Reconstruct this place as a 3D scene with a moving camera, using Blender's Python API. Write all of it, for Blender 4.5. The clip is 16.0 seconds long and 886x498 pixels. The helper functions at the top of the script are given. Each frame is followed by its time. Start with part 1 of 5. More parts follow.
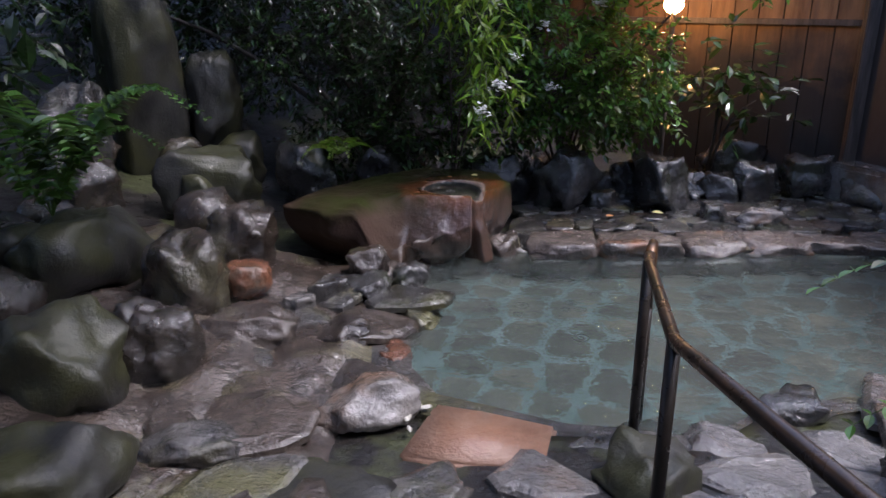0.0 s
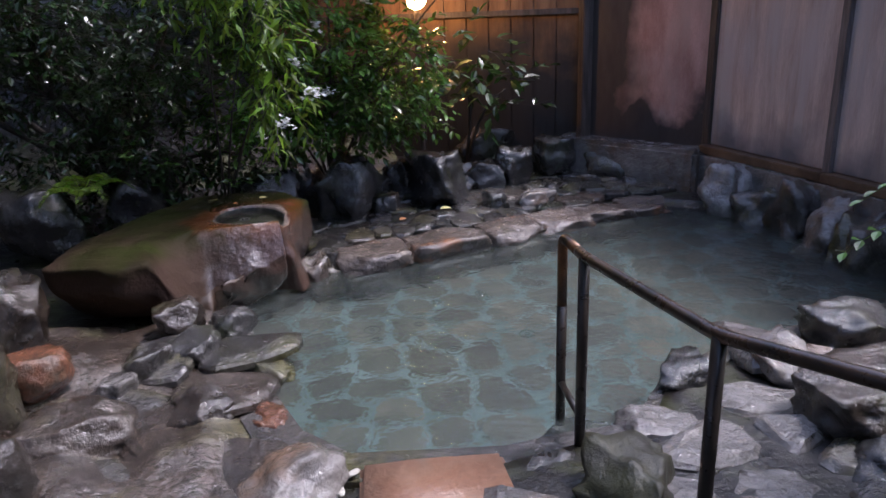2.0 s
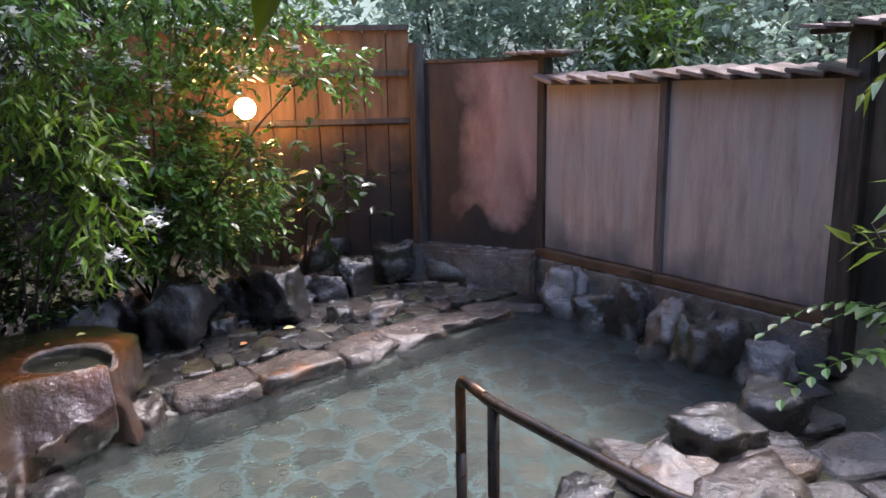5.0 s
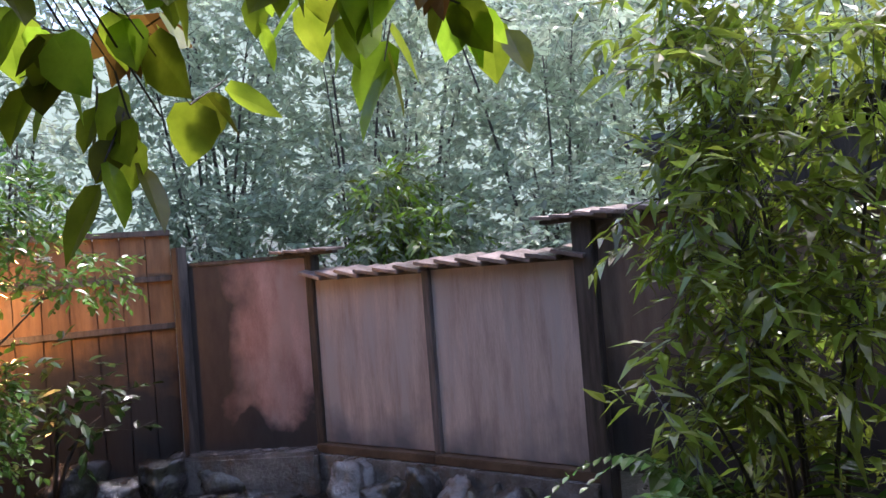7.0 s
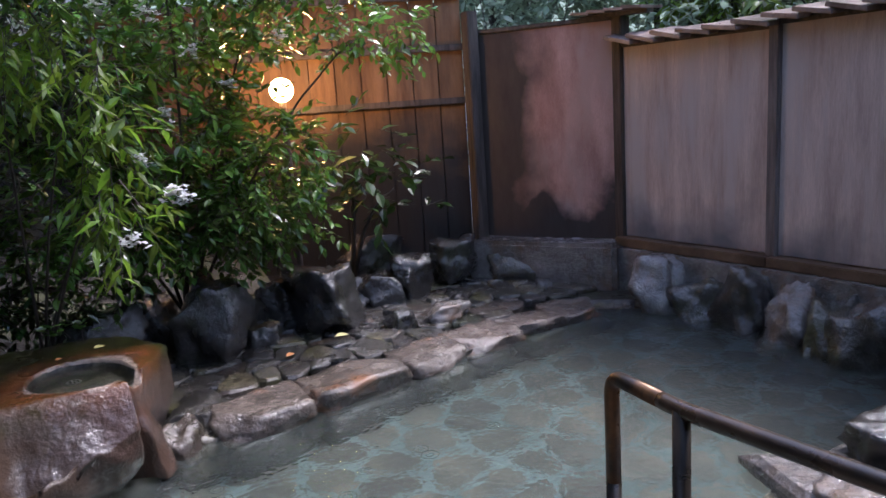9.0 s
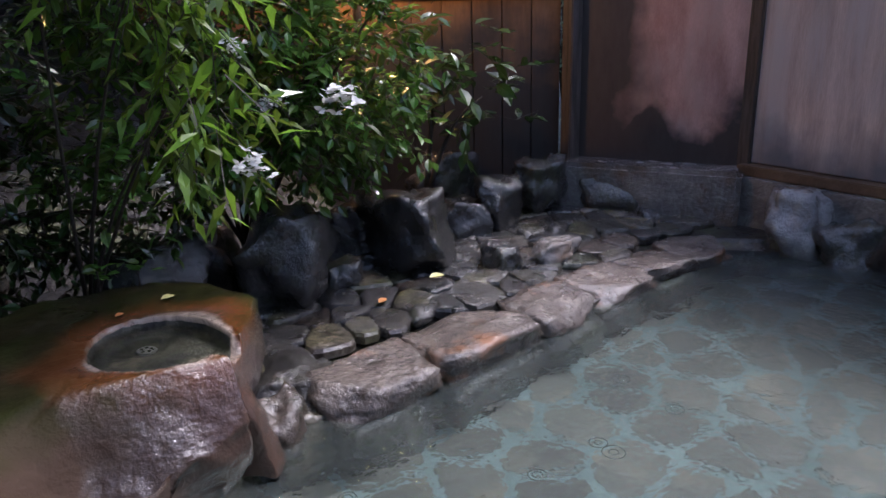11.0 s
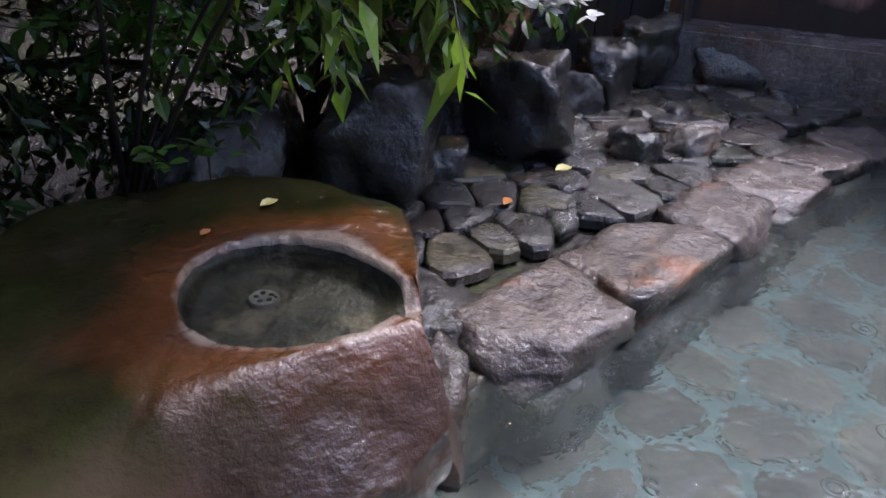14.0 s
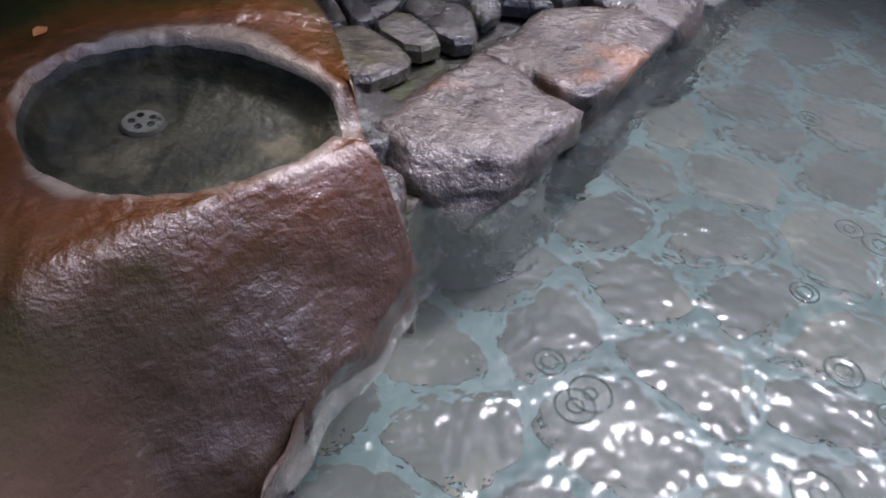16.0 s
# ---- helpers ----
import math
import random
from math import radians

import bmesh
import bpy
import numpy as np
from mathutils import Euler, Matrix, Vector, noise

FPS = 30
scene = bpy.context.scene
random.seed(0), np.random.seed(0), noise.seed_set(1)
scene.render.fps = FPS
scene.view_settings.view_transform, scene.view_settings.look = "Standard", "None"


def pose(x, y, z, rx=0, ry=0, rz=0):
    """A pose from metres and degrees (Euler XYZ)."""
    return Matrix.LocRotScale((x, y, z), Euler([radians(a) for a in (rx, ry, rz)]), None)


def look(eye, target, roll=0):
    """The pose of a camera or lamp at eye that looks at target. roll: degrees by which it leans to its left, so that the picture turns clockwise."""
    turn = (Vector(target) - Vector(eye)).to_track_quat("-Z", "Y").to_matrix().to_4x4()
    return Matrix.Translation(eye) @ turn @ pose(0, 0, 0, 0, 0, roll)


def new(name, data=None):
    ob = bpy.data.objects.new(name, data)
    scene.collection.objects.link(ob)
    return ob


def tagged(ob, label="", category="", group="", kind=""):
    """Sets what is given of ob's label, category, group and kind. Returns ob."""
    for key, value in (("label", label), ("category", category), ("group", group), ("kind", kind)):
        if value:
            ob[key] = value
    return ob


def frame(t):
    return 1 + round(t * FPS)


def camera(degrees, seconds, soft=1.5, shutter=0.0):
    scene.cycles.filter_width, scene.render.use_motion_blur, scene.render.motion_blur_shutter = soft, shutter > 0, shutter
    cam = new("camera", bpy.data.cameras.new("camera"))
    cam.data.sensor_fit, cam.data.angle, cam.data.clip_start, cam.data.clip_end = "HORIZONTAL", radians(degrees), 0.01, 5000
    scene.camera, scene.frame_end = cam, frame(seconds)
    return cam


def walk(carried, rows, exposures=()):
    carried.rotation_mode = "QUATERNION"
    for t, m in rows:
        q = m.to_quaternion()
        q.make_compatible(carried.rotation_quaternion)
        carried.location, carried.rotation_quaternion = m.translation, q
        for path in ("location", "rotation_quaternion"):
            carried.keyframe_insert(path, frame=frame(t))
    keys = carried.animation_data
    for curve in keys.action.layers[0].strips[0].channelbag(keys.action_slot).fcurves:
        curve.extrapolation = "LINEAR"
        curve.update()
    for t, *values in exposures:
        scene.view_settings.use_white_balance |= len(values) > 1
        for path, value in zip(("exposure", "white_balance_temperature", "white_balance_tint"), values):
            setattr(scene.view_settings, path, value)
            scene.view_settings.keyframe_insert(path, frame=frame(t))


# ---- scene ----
cam = camera(61.7, 16.0)
PATH = [
    (0, (0.438, 0.642, 2.157), (0.226, 2.521, 1.507), -0.2),
    (0.5, (0.23, 0.711, 2.119), (0.101, 2.592, 1.452), 0.2),
    (1, (0.061, 0.869, 2.11), (0.207, 2.726, 1.382), -0.2),
    (1.5, (-0.111, 0.957, 2.133), (0.208, 2.796, 1.415), 1.0),
    (2, (-0.364, 1.123, 2.125), (0.247, 2.911, 1.471), -2.3),
    (2.5, (-0.489, 1.226, 2.127), (0.29, 2.949, 1.476), 0.0),
    (3, (-0.506, 1.373, 2.154), (0.312, 3.075, 1.497), 0.3),
    (5.5, (-0.5, 1.514, 2.282), (0.782, 3.035, 2.078), -0.9),
    (6, (-0.628, 1.514, 2.33), (0.849, 2.859, 2.425), -1.4),
    (6.5, (-0.708, 1.491, 2.401), (0.862, 2.723, 2.542), -3.5),
    (7, (-0.62, 1.482, 2.283), (0.975, 2.688, 2.32), -4.5),
    (7.5, (-0.381, 1.591, 2.115), (1.081, 2.948, 1.977), -5.7),
    (8, (-0.263, 1.728, 2.012), (0.842, 3.391, 1.894), -4.6),
    (8.5, (-0.262, 1.996, 1.941), (0.784, 3.679, 1.67), -4.5),
    (9, (-0.314, 2.271, 1.914), (0.722, 3.937, 1.526), -3.9),
    (9.5, (-0.311, 2.677, 1.888), (0.589, 4.404, 1.432), -3.3),
    (12, (-0.624, 3.754, 1.823), (0.488, 5.264, 1.129), -0.9),
    (12.5, (-0.655, 4.012, 1.772), (0.394, 5.559, 1.062), -0.8),
    (13, (-0.653, 4.215, 1.75), (0.451, 5.69, 0.971), 0.4),
    (13.5, (-0.639, 4.373, 1.705), (0.484, 5.808, 0.879), 1.6),
    (14, (-0.568, 4.525, 1.646), (0.49, 5.925, 0.686), 2.1),
    (14.5, (-0.526, 4.67, 1.588), (0.487, 5.99, 0.479), 3.0),
    (15, (-0.525, 4.781, 1.557), (0.506, 6.008, 0.36), 3.7),
    (15.5, (-0.519, 4.838, 1.488), (0.565, 5.905, 0.19), 5.1),
    (16, (-0.491, 4.828, 1.476), (0.641, 5.753, 0.111), 6.8),
]
walk(cam, [(t, look(eye, target, roll)) for t, eye, target, roll in PATH], [(0.0, 1.52, 6100, 19), (3.0, 1.8, 6100, 22), (5.5, 2.2, 6500, 19), (6.2, 2.2, 6450, 23), (7.2, 2.2, 6450, 22), (9.0, 1.92, 6150, 19), (16.0, 1.64, 6050, 22)])

# ---- world and light ----
world = bpy.data.worlds.new("overcast_sky")
scene.world = world
world.use_nodes = True
wn, wl = world.node_tree.nodes, world.node_tree.links
sky = wn.new("ShaderNodeTexSky")
sky.sky_type = "NISHITA"
sky.sun_disc = False
sky.sun_elevation = radians(62)
sky.sun_rotation = radians(94)
sky.air_density, sky.dust_density, sky.ozone_density = 1.0, 2.0, 2.0
wl.new(sky.outputs[0], wn["Background"].inputs[0])
wn["Background"].inputs[1].default_value = 0.15

sun = new("sun", bpy.data.lights.new("sun", "SUN"))
sun.data.energy, sun.data.angle, sun.data.color = 1.1, radians(13), (1.0, 0.98, 0.97)
sun.matrix_world = look((18.0, 2.6, 33.6), (0, 4, 0))


# ---- material helpers ----
def mat(name, c1, c2, rough=(0.3, 0.6), scale=6.0, bump=0.3, fine=60.0, c3=None, c3_amount=0.5, stretch=(1, 1, 1), vary=0.0, coat=0.0, metal=0.0, trans=0.0, spec=0.5, distance=0.02, leaf_vary=0.0):
    m = bpy.data.materials.new(name)
    m.use_nodes = True
    n, l = m.node_tree.nodes, m.node_tree.links
    b = n["Principled BSDF"]
    tc = n.new("ShaderNodeTexCoord")
    mp = n.new("ShaderNodeMapping")
    mp.inputs["Scale"].default_value = stretch
    l.new(tc.outputs["Object"], mp.inputs["Vector"])
    vec = mp.outputs["Vector"]
    info = n.new("ShaderNodeObjectInfo")
    off = n.new("ShaderNodeVectorMath")
    off.operation = "MULTIPLY_ADD"
    off.inputs[1].default_value = (1, 1, 1)
    sc = n.new("ShaderNodeVectorMath")
    sc.operation = "SCALE"
    sc.inputs[0].default_value = (17.0, 9.0, 5.0)
    l.new(info.outputs["Random"], sc.inputs["Scale"])
    l.new(vec, off.inputs[0])
    l.new(sc.outputs[0], off.inputs[2])
    vec = off.outputs[0]

    def noise_tex(s, detail=6.0):
        t = n.new("ShaderNodeTexNoise")
        t.inputs["Scale"].default_value, t.inputs["Detail"].default_value, t.inputs["Roughness"].default_value = s, detail, 0.62
        l.new(vec, t.inputs["Vector"])
        return t.outputs["Fac"]

    def ramp(src, lo, hi, a=0.35, z=0.65):
        r = n.new("ShaderNodeValToRGB")
        r.color_ramp.elements[0].position, r.color_ramp.elements[1].position = a, z
        r.color_ramp.elements[0].color, r.color_ramp.elements[1].color = (*lo, 1), (*hi, 1)
        l.new(src, r.inputs[0])
        return r.outputs[0]

    def mix(fac, a, c, mode="MIX"):
        x = n.new("ShaderNodeMix")
        x.data_type, x.blend_type = "RGBA", mode
        if isinstance(fac, float):
            x.inputs[0].default_value = fac
        else:
            l.new(fac, x.inputs[0])
        l.new(a, x.inputs[6])
        if isinstance(c, tuple):
            x.inputs[7].default_value = (*c, 1)
        else:
            l.new(c, x.inputs[7])
        return x.outputs[2]

    big, small = noise_tex(scale), noise_tex(fine)
    col = ramp(big, c1, c2)
    col = mix(0.35, col, ramp(small, (0.45, 0.45, 0.45), (1.0, 1.0, 1.0), 0.3, 0.7), "MULTIPLY")
    if c3:
        patch = ramp(noise_tex(scale * 0.45, 4.0), (0, 0, 0), (1, 1, 1), 0.62 - 0.25 * c3_amount, 0.72 - 0.2 * c3_amount)
        col = mix(patch, col, c3)
    if vary:
        hsv = n.new("ShaderNodeHueSaturation")
        mr = n.new("ShaderNodeMapRange")
        mr.inputs["To Min"].default_value, mr.inputs["To Max"].default_value = 1 - vary, 1 + vary
        l.new(info.outputs["Random"], mr.inputs["Value"])
        l.new(mr.outputs[0], hsv.inputs["Value"])
        l.new(col, hsv.inputs["Color"])
        col = hsv.outputs[0]
    if leaf_vary:
        geo = n.new("ShaderNodeNewGeometry")
        hs = n.new("ShaderNodeHueSaturation")
        for sock, lo, hi in (("Value", 1 - leaf_vary, 1 + leaf_vary), ("Hue", 0.5 - 0.06 * leaf_vary, 0.5 + 0.02 * leaf_vary)):
            mr = n.new("ShaderNodeMapRange")
            mr.inputs["To Min"].default_value, mr.inputs["To Max"].default_value = lo, hi
            l.new(geo.outputs["Random Per Island"], mr.inputs["Value"])
            l.new(mr.outputs[0], hs.inputs[sock])
        l.new(col, hs.inputs["Color"])
        col = hs.outputs[0]
    l.new(col, b.inputs["Base Color"])
    rr = n.new("ShaderNodeMapRange")
    rr.inputs["From Min"].default_value, rr.inputs["From Max"].default_value = 0.3, 0.7
    rr.inputs["To Min"].default_value, rr.inputs["To Max"].default_value = rough
    l.new(noise_tex(scale * 1.7), rr.inputs["Value"])
    l.new(rr.outputs[0], b.inputs["Roughness"])
    b.inputs["Metallic"].default_value = metal
    b.inputs["Coat Weight"].default_value = coat
    b.inputs["Coat Roughness"].default_value = 0.07
    b.inputs["Specular IOR Level"].default_value = spec
    if bump:
        bp = n.new("ShaderNodeBump")
        bp.inputs["Strength"].default_value, bp.inputs["Distance"].default_value = bump, distance
        add = n.new("ShaderNodeMath")
        add.operation = "MULTIPLY_ADD"
        l.new(small, add.inputs[0])
        add.inputs[1].default_value = 0.45
        l.new(big, add.inputs[2])
        l.new(add.outputs[0], bp.inputs["Height"])
        l.new(bp.outputs[0], b.inputs["Normal"])
        if coat:
            l.new(bp.outputs[0], b.inputs["Coat Normal"])
    if trans:
        out = n["Material Output"]
        tr = n.new("ShaderNodeBsdfTranslucent")
        l.new(col, tr.inputs["Color"])
        ms = n.new("ShaderNodeMixShader")
        ms.inputs[0].default_value = trans
        l.new(b.outputs[0], ms.inputs[1])
        l.new(tr.outputs[0], ms.inputs[2])
        l.new(ms.outputs[0], out.inputs["Surface"])
    return m


WET = dict(rough=(0.1, 0.34), coat=0.85, bump=0.85, fine=34.0, distance=0.03)
ROCK = mat("wet_grey_rock", (0.030, 0.027, 0.026), (0.087, 0.079, 0.070), scale=4.0, c3=(0.075, 0.07, 0.03), c3_amount=0.5, vary=0.3, **WET)
ROCK_BROWN = mat("wet_brown_rock", (0.030, 0.022, 0.017), (0.082, 0.062, 0.049), scale=4.5, c3=(0.09, 0.08, 0.045), c3_amount=0.35, vary=0.25, **WET)
ROCK_RED = mat("wet_rust_rock", (0.088, 0.034, 0.017), (0.204, 0.082, 0.041), scale=5.0, c3=(0.08, 0.06, 0.04), c3_amount=0.3, vary=0.15, **WET)
ROCK_DARK = mat("wet_black_rock", (0.017, 0.016, 0.016), (0.053, 0.050, 0.048), scale=5.0, c3=(0.03, 0.033, 0.018), c3_amount=0.4, vary=0.2, **WET)
# brown rock darkened: tree shade on the left bank is in this colour
ROCK_BROWN_SHADED = mat("shaded_wet_brown_rock", (0.017, 0.013, 0.010), (0.050, 0.037, 0.028), scale=4.5, c3=(0.05, 0.044, 0.024), c3_amount=0.35, vary=0.25, **WET)
ROCK_MOSS = mat("mossy_rock", (0.014, 0.013, 0.012), (0.041, 0.039, 0.031), scale=4.0, c3=(0.036, 0.036, 0.014), c3_amount=0.8, vary=0.2, rough=(0.3, 0.65), coat=0.15, bump=0.6, fine=55.0)
ROCK_PALE = mat("wet_pale_rock", (0.10, 0.09, 0.084), (0.25, 0.23, 0.215), scale=4.0, c3=(0.14, 0.09, 0.06), c3_amount=0.4, vary=0.2, **WET)
STEP_STONE = mat("salmon_step_stone", (0.238, 0.111, 0.064), (0.357, 0.221, 0.153), scale=3.5, c3=(0.2, 0.17, 0.14), c3_amount=0.55, rough=(0.25, 0.55), coat=0.3, bump=0.8, fine=36)
KERB = mat("kerb_stone", (0.069, 0.055, 0.048), (0.159, 0.127, 0.106), scale=5.0, c3=(0.22, 0.1, 0.05), c3_amount=0.25, vary=0.2, **WET)
FLOOR_STONE = mat("pool_floor_stone", (0.036, 0.039, 0.033), (0.08, 0.08, 0.066), scale=4.0, c3=(0.11, 0.1, 0.075), c3_amount=0.35, vary=0.3, rough=(0.4, 0.7), bump=0.3, fine=40)
GROUT = mat("teal_pool_grout", (0.06, 0.1, 0.095), (0.135, 0.19, 0.185), scale=2.5, rough=(0.5, 0.8), bump=0.3)
MUD = mat("wet_earth", (0.008, 0.006, 0.006), (0.023, 0.020, 0.017), scale=5.0, c3=(0.045, 0.05, 0.02), c3_amount=0.4, rough=(0.2, 0.6), coat=0.25, bump=0.7, fine=40)
PLASTER = mat("stained_pinkish_board", (0.44, 0.32, 0.27), (0.68, 0.53, 0.46), scale=2.6, stretch=(3.5, 3.5, 0.45), c3=(0.5, 0.42, 0.385), c3_amount=0.6, rough=(0.5, 0.85), bump=0.12, fine=40)
PLASTER_RED = mat("red_stained_plaster", (0.361, 0.186, 0.153), (0.546, 0.328, 0.273), scale=3.0, stretch=(2, 2, 0.7), c3=(0.4, 0.26, 0.22), c3_amount=0.5, rough=(0.5, 0.85), bump=0.12)
WOOD_DARK = mat("weathered_dark_wood", (0.035, 0.027, 0.022), (0.11, 0.085, 0.07), scale=4.0, stretch=(6, 6, 0.6), rough=(0.4, 0.75), bump=0.3)
WOOD_GREY = mat("weathered_grey_wood", (0.12, 0.1, 0.095), (0.25, 0.21, 0.195), scale=4.0, stretch=(6, 6, 0.6), rough=(0.4, 0.75), bump=0.3)
WOOD_RUST = mat("rusty_brown_sill", (0.07, 0.042, 0.025), (0.2, 0.125, 0.075), scale=3.0, rough=(0.4, 0.7), bump=0.25)
BOARD = mat("amber_fence_board", (0.113, 0.055, 0.022), (0.227, 0.124, 0.055), scale=3.0, stretch=(4, 4, 0.6), c3=(0.12, 0.07, 0.04), c3_amount=0.3, vary=0.2, rough=(0.5, 0.8), bump=0.2)
SHINGLE = mat("weathered_shingle", (0.16, 0.11, 0.09), (0.36, 0.27, 0.24), scale=6.0, vary=0.3, rough=(0.25, 0.6), bump=0.3)
RAIL = mat("dark_painted_steel", (0.016, 0.013, 0.011), (0.04, 0.03, 0.024), scale=9.0, rough=(0.22, 0.42), bump=0.08, metal=0.0, spec=0.6)
RAIL_WORN = mat("worn_bronze_rail", (0.08, 0.038, 0.016), (0.2, 0.095, 0.035), scale=12.0, c3=(0.03, 0.02, 0.015), c3_amount=0.35, rough=(0.25, 0.45), bump=0.1, metal=0.3)
BARK = mat("wet_bark", (0.025, 0.02, 0.016), (0.075, 0.06, 0.048), scale=8.0, stretch=(3, 3, 0.7), rough=(0.4, 0.8), bump=0.6)
RAIL_BROWN = mat("dark_brown_rail", (0.022, 0.015, 0.011), (0.07, 0.04, 0.024), scale=7.0, rough=(0.2, 0.4), bump=0.08, spec=0.6)
LEAF = dict(bump=0.0, scale=1.5, fine=9.0, coat=0.5, leaf_vary=0.5)
LEAF_DEEP = mat("deep_green_leaf", (0.013, 0.038, 0.009), (0.038, 0.083, 0.019), rough=(0.2, 0.4), trans=0.3, **LEAF)
LEAF_MID = mat("glossy_mid_green_leaf", (0.06, 0.15, 0.025), (0.15, 0.31, 0.06), rough=(0.18, 0.35), trans=0.4, **LEAF)
LEAF_LIGHT = mat("bright_lime_leaf", (0.1, 0.21, 0.015), (0.22, 0.36, 0.04), rough=(0.25, 0.45), trans=0.5, **LEAF)
LEAF_LOBE = mat("backlit_lobed_leaf", (0.15, 0.25, 0.012), (0.3, 0.42, 0.03), rough=(0.3, 0.5), trans=0.62, bump=0.0, scale=9.0, fine=30.0, leaf_vary=0.75)
LEAF_BROWN = mat("browned_lobed_leaf", (0.12, 0.06, 0.012), (0.2, 0.11, 0.02), rough=(0.3, 0.5), trans=0.5, bump=0.0, scale=9.0, fine=30.0, leaf_vary=0.4)
LEAF_BAMBOO = mat("yellow_green_bamboo_leaf", (0.15, 0.24, 0.025), (0.32, 0.42, 0.06), rough=(0.2, 0.4), trans=0.5, **LEAF)
# pale leaves: the mist over the far slope is mixed into their colour
LEAF_FAR_HAZED = mat("hazed_hillside_leaf", (0.30, 0.40, 0.27), (0.52, 0.62, 0.46), rough=(0.35, 0.6), trans=0.62, bump=0.0, scale=1.5, fine=9.0, coat=0.4, leaf_vary=0.35)
PETAL = mat("white_petal", (0.72, 0.72, 0.68), (0.85, 0.85, 0.82), bump=0.0, scale=5.0, rough=(0.5, 0.7), trans=0.35)
FALLEN_YELLOW = mat("fallen_yellow_leaf", (0.45, 0.4, 0.12), (0.6, 0.55, 0.22), bump=0.1, scale=20.0, rough=(0.3, 0.5))
FALLEN_ORANGE = mat("fallen_orange_leaf", (0.4, 0.14, 0.04), (0.55, 0.24, 0.08), bump=0.1, scale=20.0, rough=(0.3, 0.5))
LIME_DEPOSIT = mat("mineral_crust", (0.35, 0.32, 0.28), (0.6, 0.57, 0.5), scale=14.0, rough=(0.3, 0.6), bump=0.5)
STEEL = mat("dull_steel", (0.3, 0.3, 0.29), (0.5, 0.5, 0.48), scale=20, rough=(0.25, 0.45), bump=0.05, metal=0.8)
TILE_DARK = mat("dark_roof_metal", (0.03, 0.03, 0.032), (0.075, 0.075, 0.08), scale=4, rough=(0.2, 0.4), bump=0.1)


def emitter(name, colour, strength):
    m = bpy.data.materials.new(name)
    m.use_nodes = True
    b = m.node_tree.nodes["Principled BSDF"]
    b.inputs["Base Color"].default_value = (*colour, 1)
    b.inputs["Emission Color"].default_value = (*colour, 1)
    b.inputs["Emission Strength"].default_value = strength
    return m


def water_material(name, tint, bump, scale, clear):
    m = bpy.data.materials.new(name)
    m.use_nodes = True
    n, l = m.node_tree.nodes, m.node_tree.links
    b = n["Principled BSDF"]
    b.inputs["Base Color"].default_value = (*tint, 1)
    b.inputs["Transmission Weight"].default_value = clear
    b.inputs["Roughness"].default_value = 0.035
    b.inputs["IOR"].default_value = 1.33
    tc = n.new("ShaderNodeTexCoord")
    a, c = n.new("ShaderNodeTexNoise"), n.new("ShaderNodeTexNoise")
    for t, s in ((a, scale), (c, scale * 4)):
        t.inputs["Scale"].default_value, t.inputs["Detail"].default_value = s, 2.0
        l.new(tc.outputs["Object"], t.inputs["Vector"])
    add = n.new("ShaderNodeMath")
    add.operation = "MULTIPLY_ADD"
    l.new(c.outputs["Fac"], add.inputs[0])
    add.inputs[1].default_value = 0.2
    l.new(a.outputs["Fac"], add.inputs[2])
    bp = n.new("ShaderNodeBump")
    bp.inputs["Strength"].default_value, bp.inputs["Distance"].default_value = bump, 0.02
    l.new(add.outputs[0], bp.inputs["Height"])
    l.new(bp.outputs[0], b.inputs["Normal"])
    return m


WATER = water_material("warm_pool_water", (0.46, 0.54, 0.51), 0.75, 9.0, 0.95)
BASIN_WATER = water_material("basin_water", (0.8, 0.82, 0.74), 0.15, 16.0, 1.0)


# ---- mesh helpers ----
def link(name, me, material, parent=None, label="", smooth=False):
    if material and not me.materials:
        me.materials.append(material)
    if smooth:
        me.polygons.foreach_set("use_smooth", [True] * len(me.polygons))
    ob = new(name, me)
    if parent is not None:
        ob.parent = parent
    return tagged(ob, label)


def part(name, bm, material, parent=None, label="", smooth=False):
    me = bpy.data.meshes.new(name)
    bm.to_mesh(me)
    bm.free()
    return link(name, me, material, parent, label, smooth)


def thing(name, at, label, category, group="", kind=""):
    ob = new(name)
    ob.location = at
    return tagged(ob, label, category, group, kind)


def box_bm(sx, sy, sz, at=(0, 0, 0), bevel=0.006, turn=0.0):
    bm = bmesh.new()
    bmesh.ops.create_cube(bm, size=1.0)
    bmesh.ops.scale(bm, vec=(sx, sy, sz), verts=bm.verts)
    if bevel:
        bmesh.ops.bevel(bm, geom=bm.edges[:], offset=bevel, segments=2, affect="EDGES")
    bmesh.ops.transform(bm, matrix=Matrix.Translation(at) @ Matrix.Rotation(turn, 4, "Z"), verts=bm.verts)
    return bm


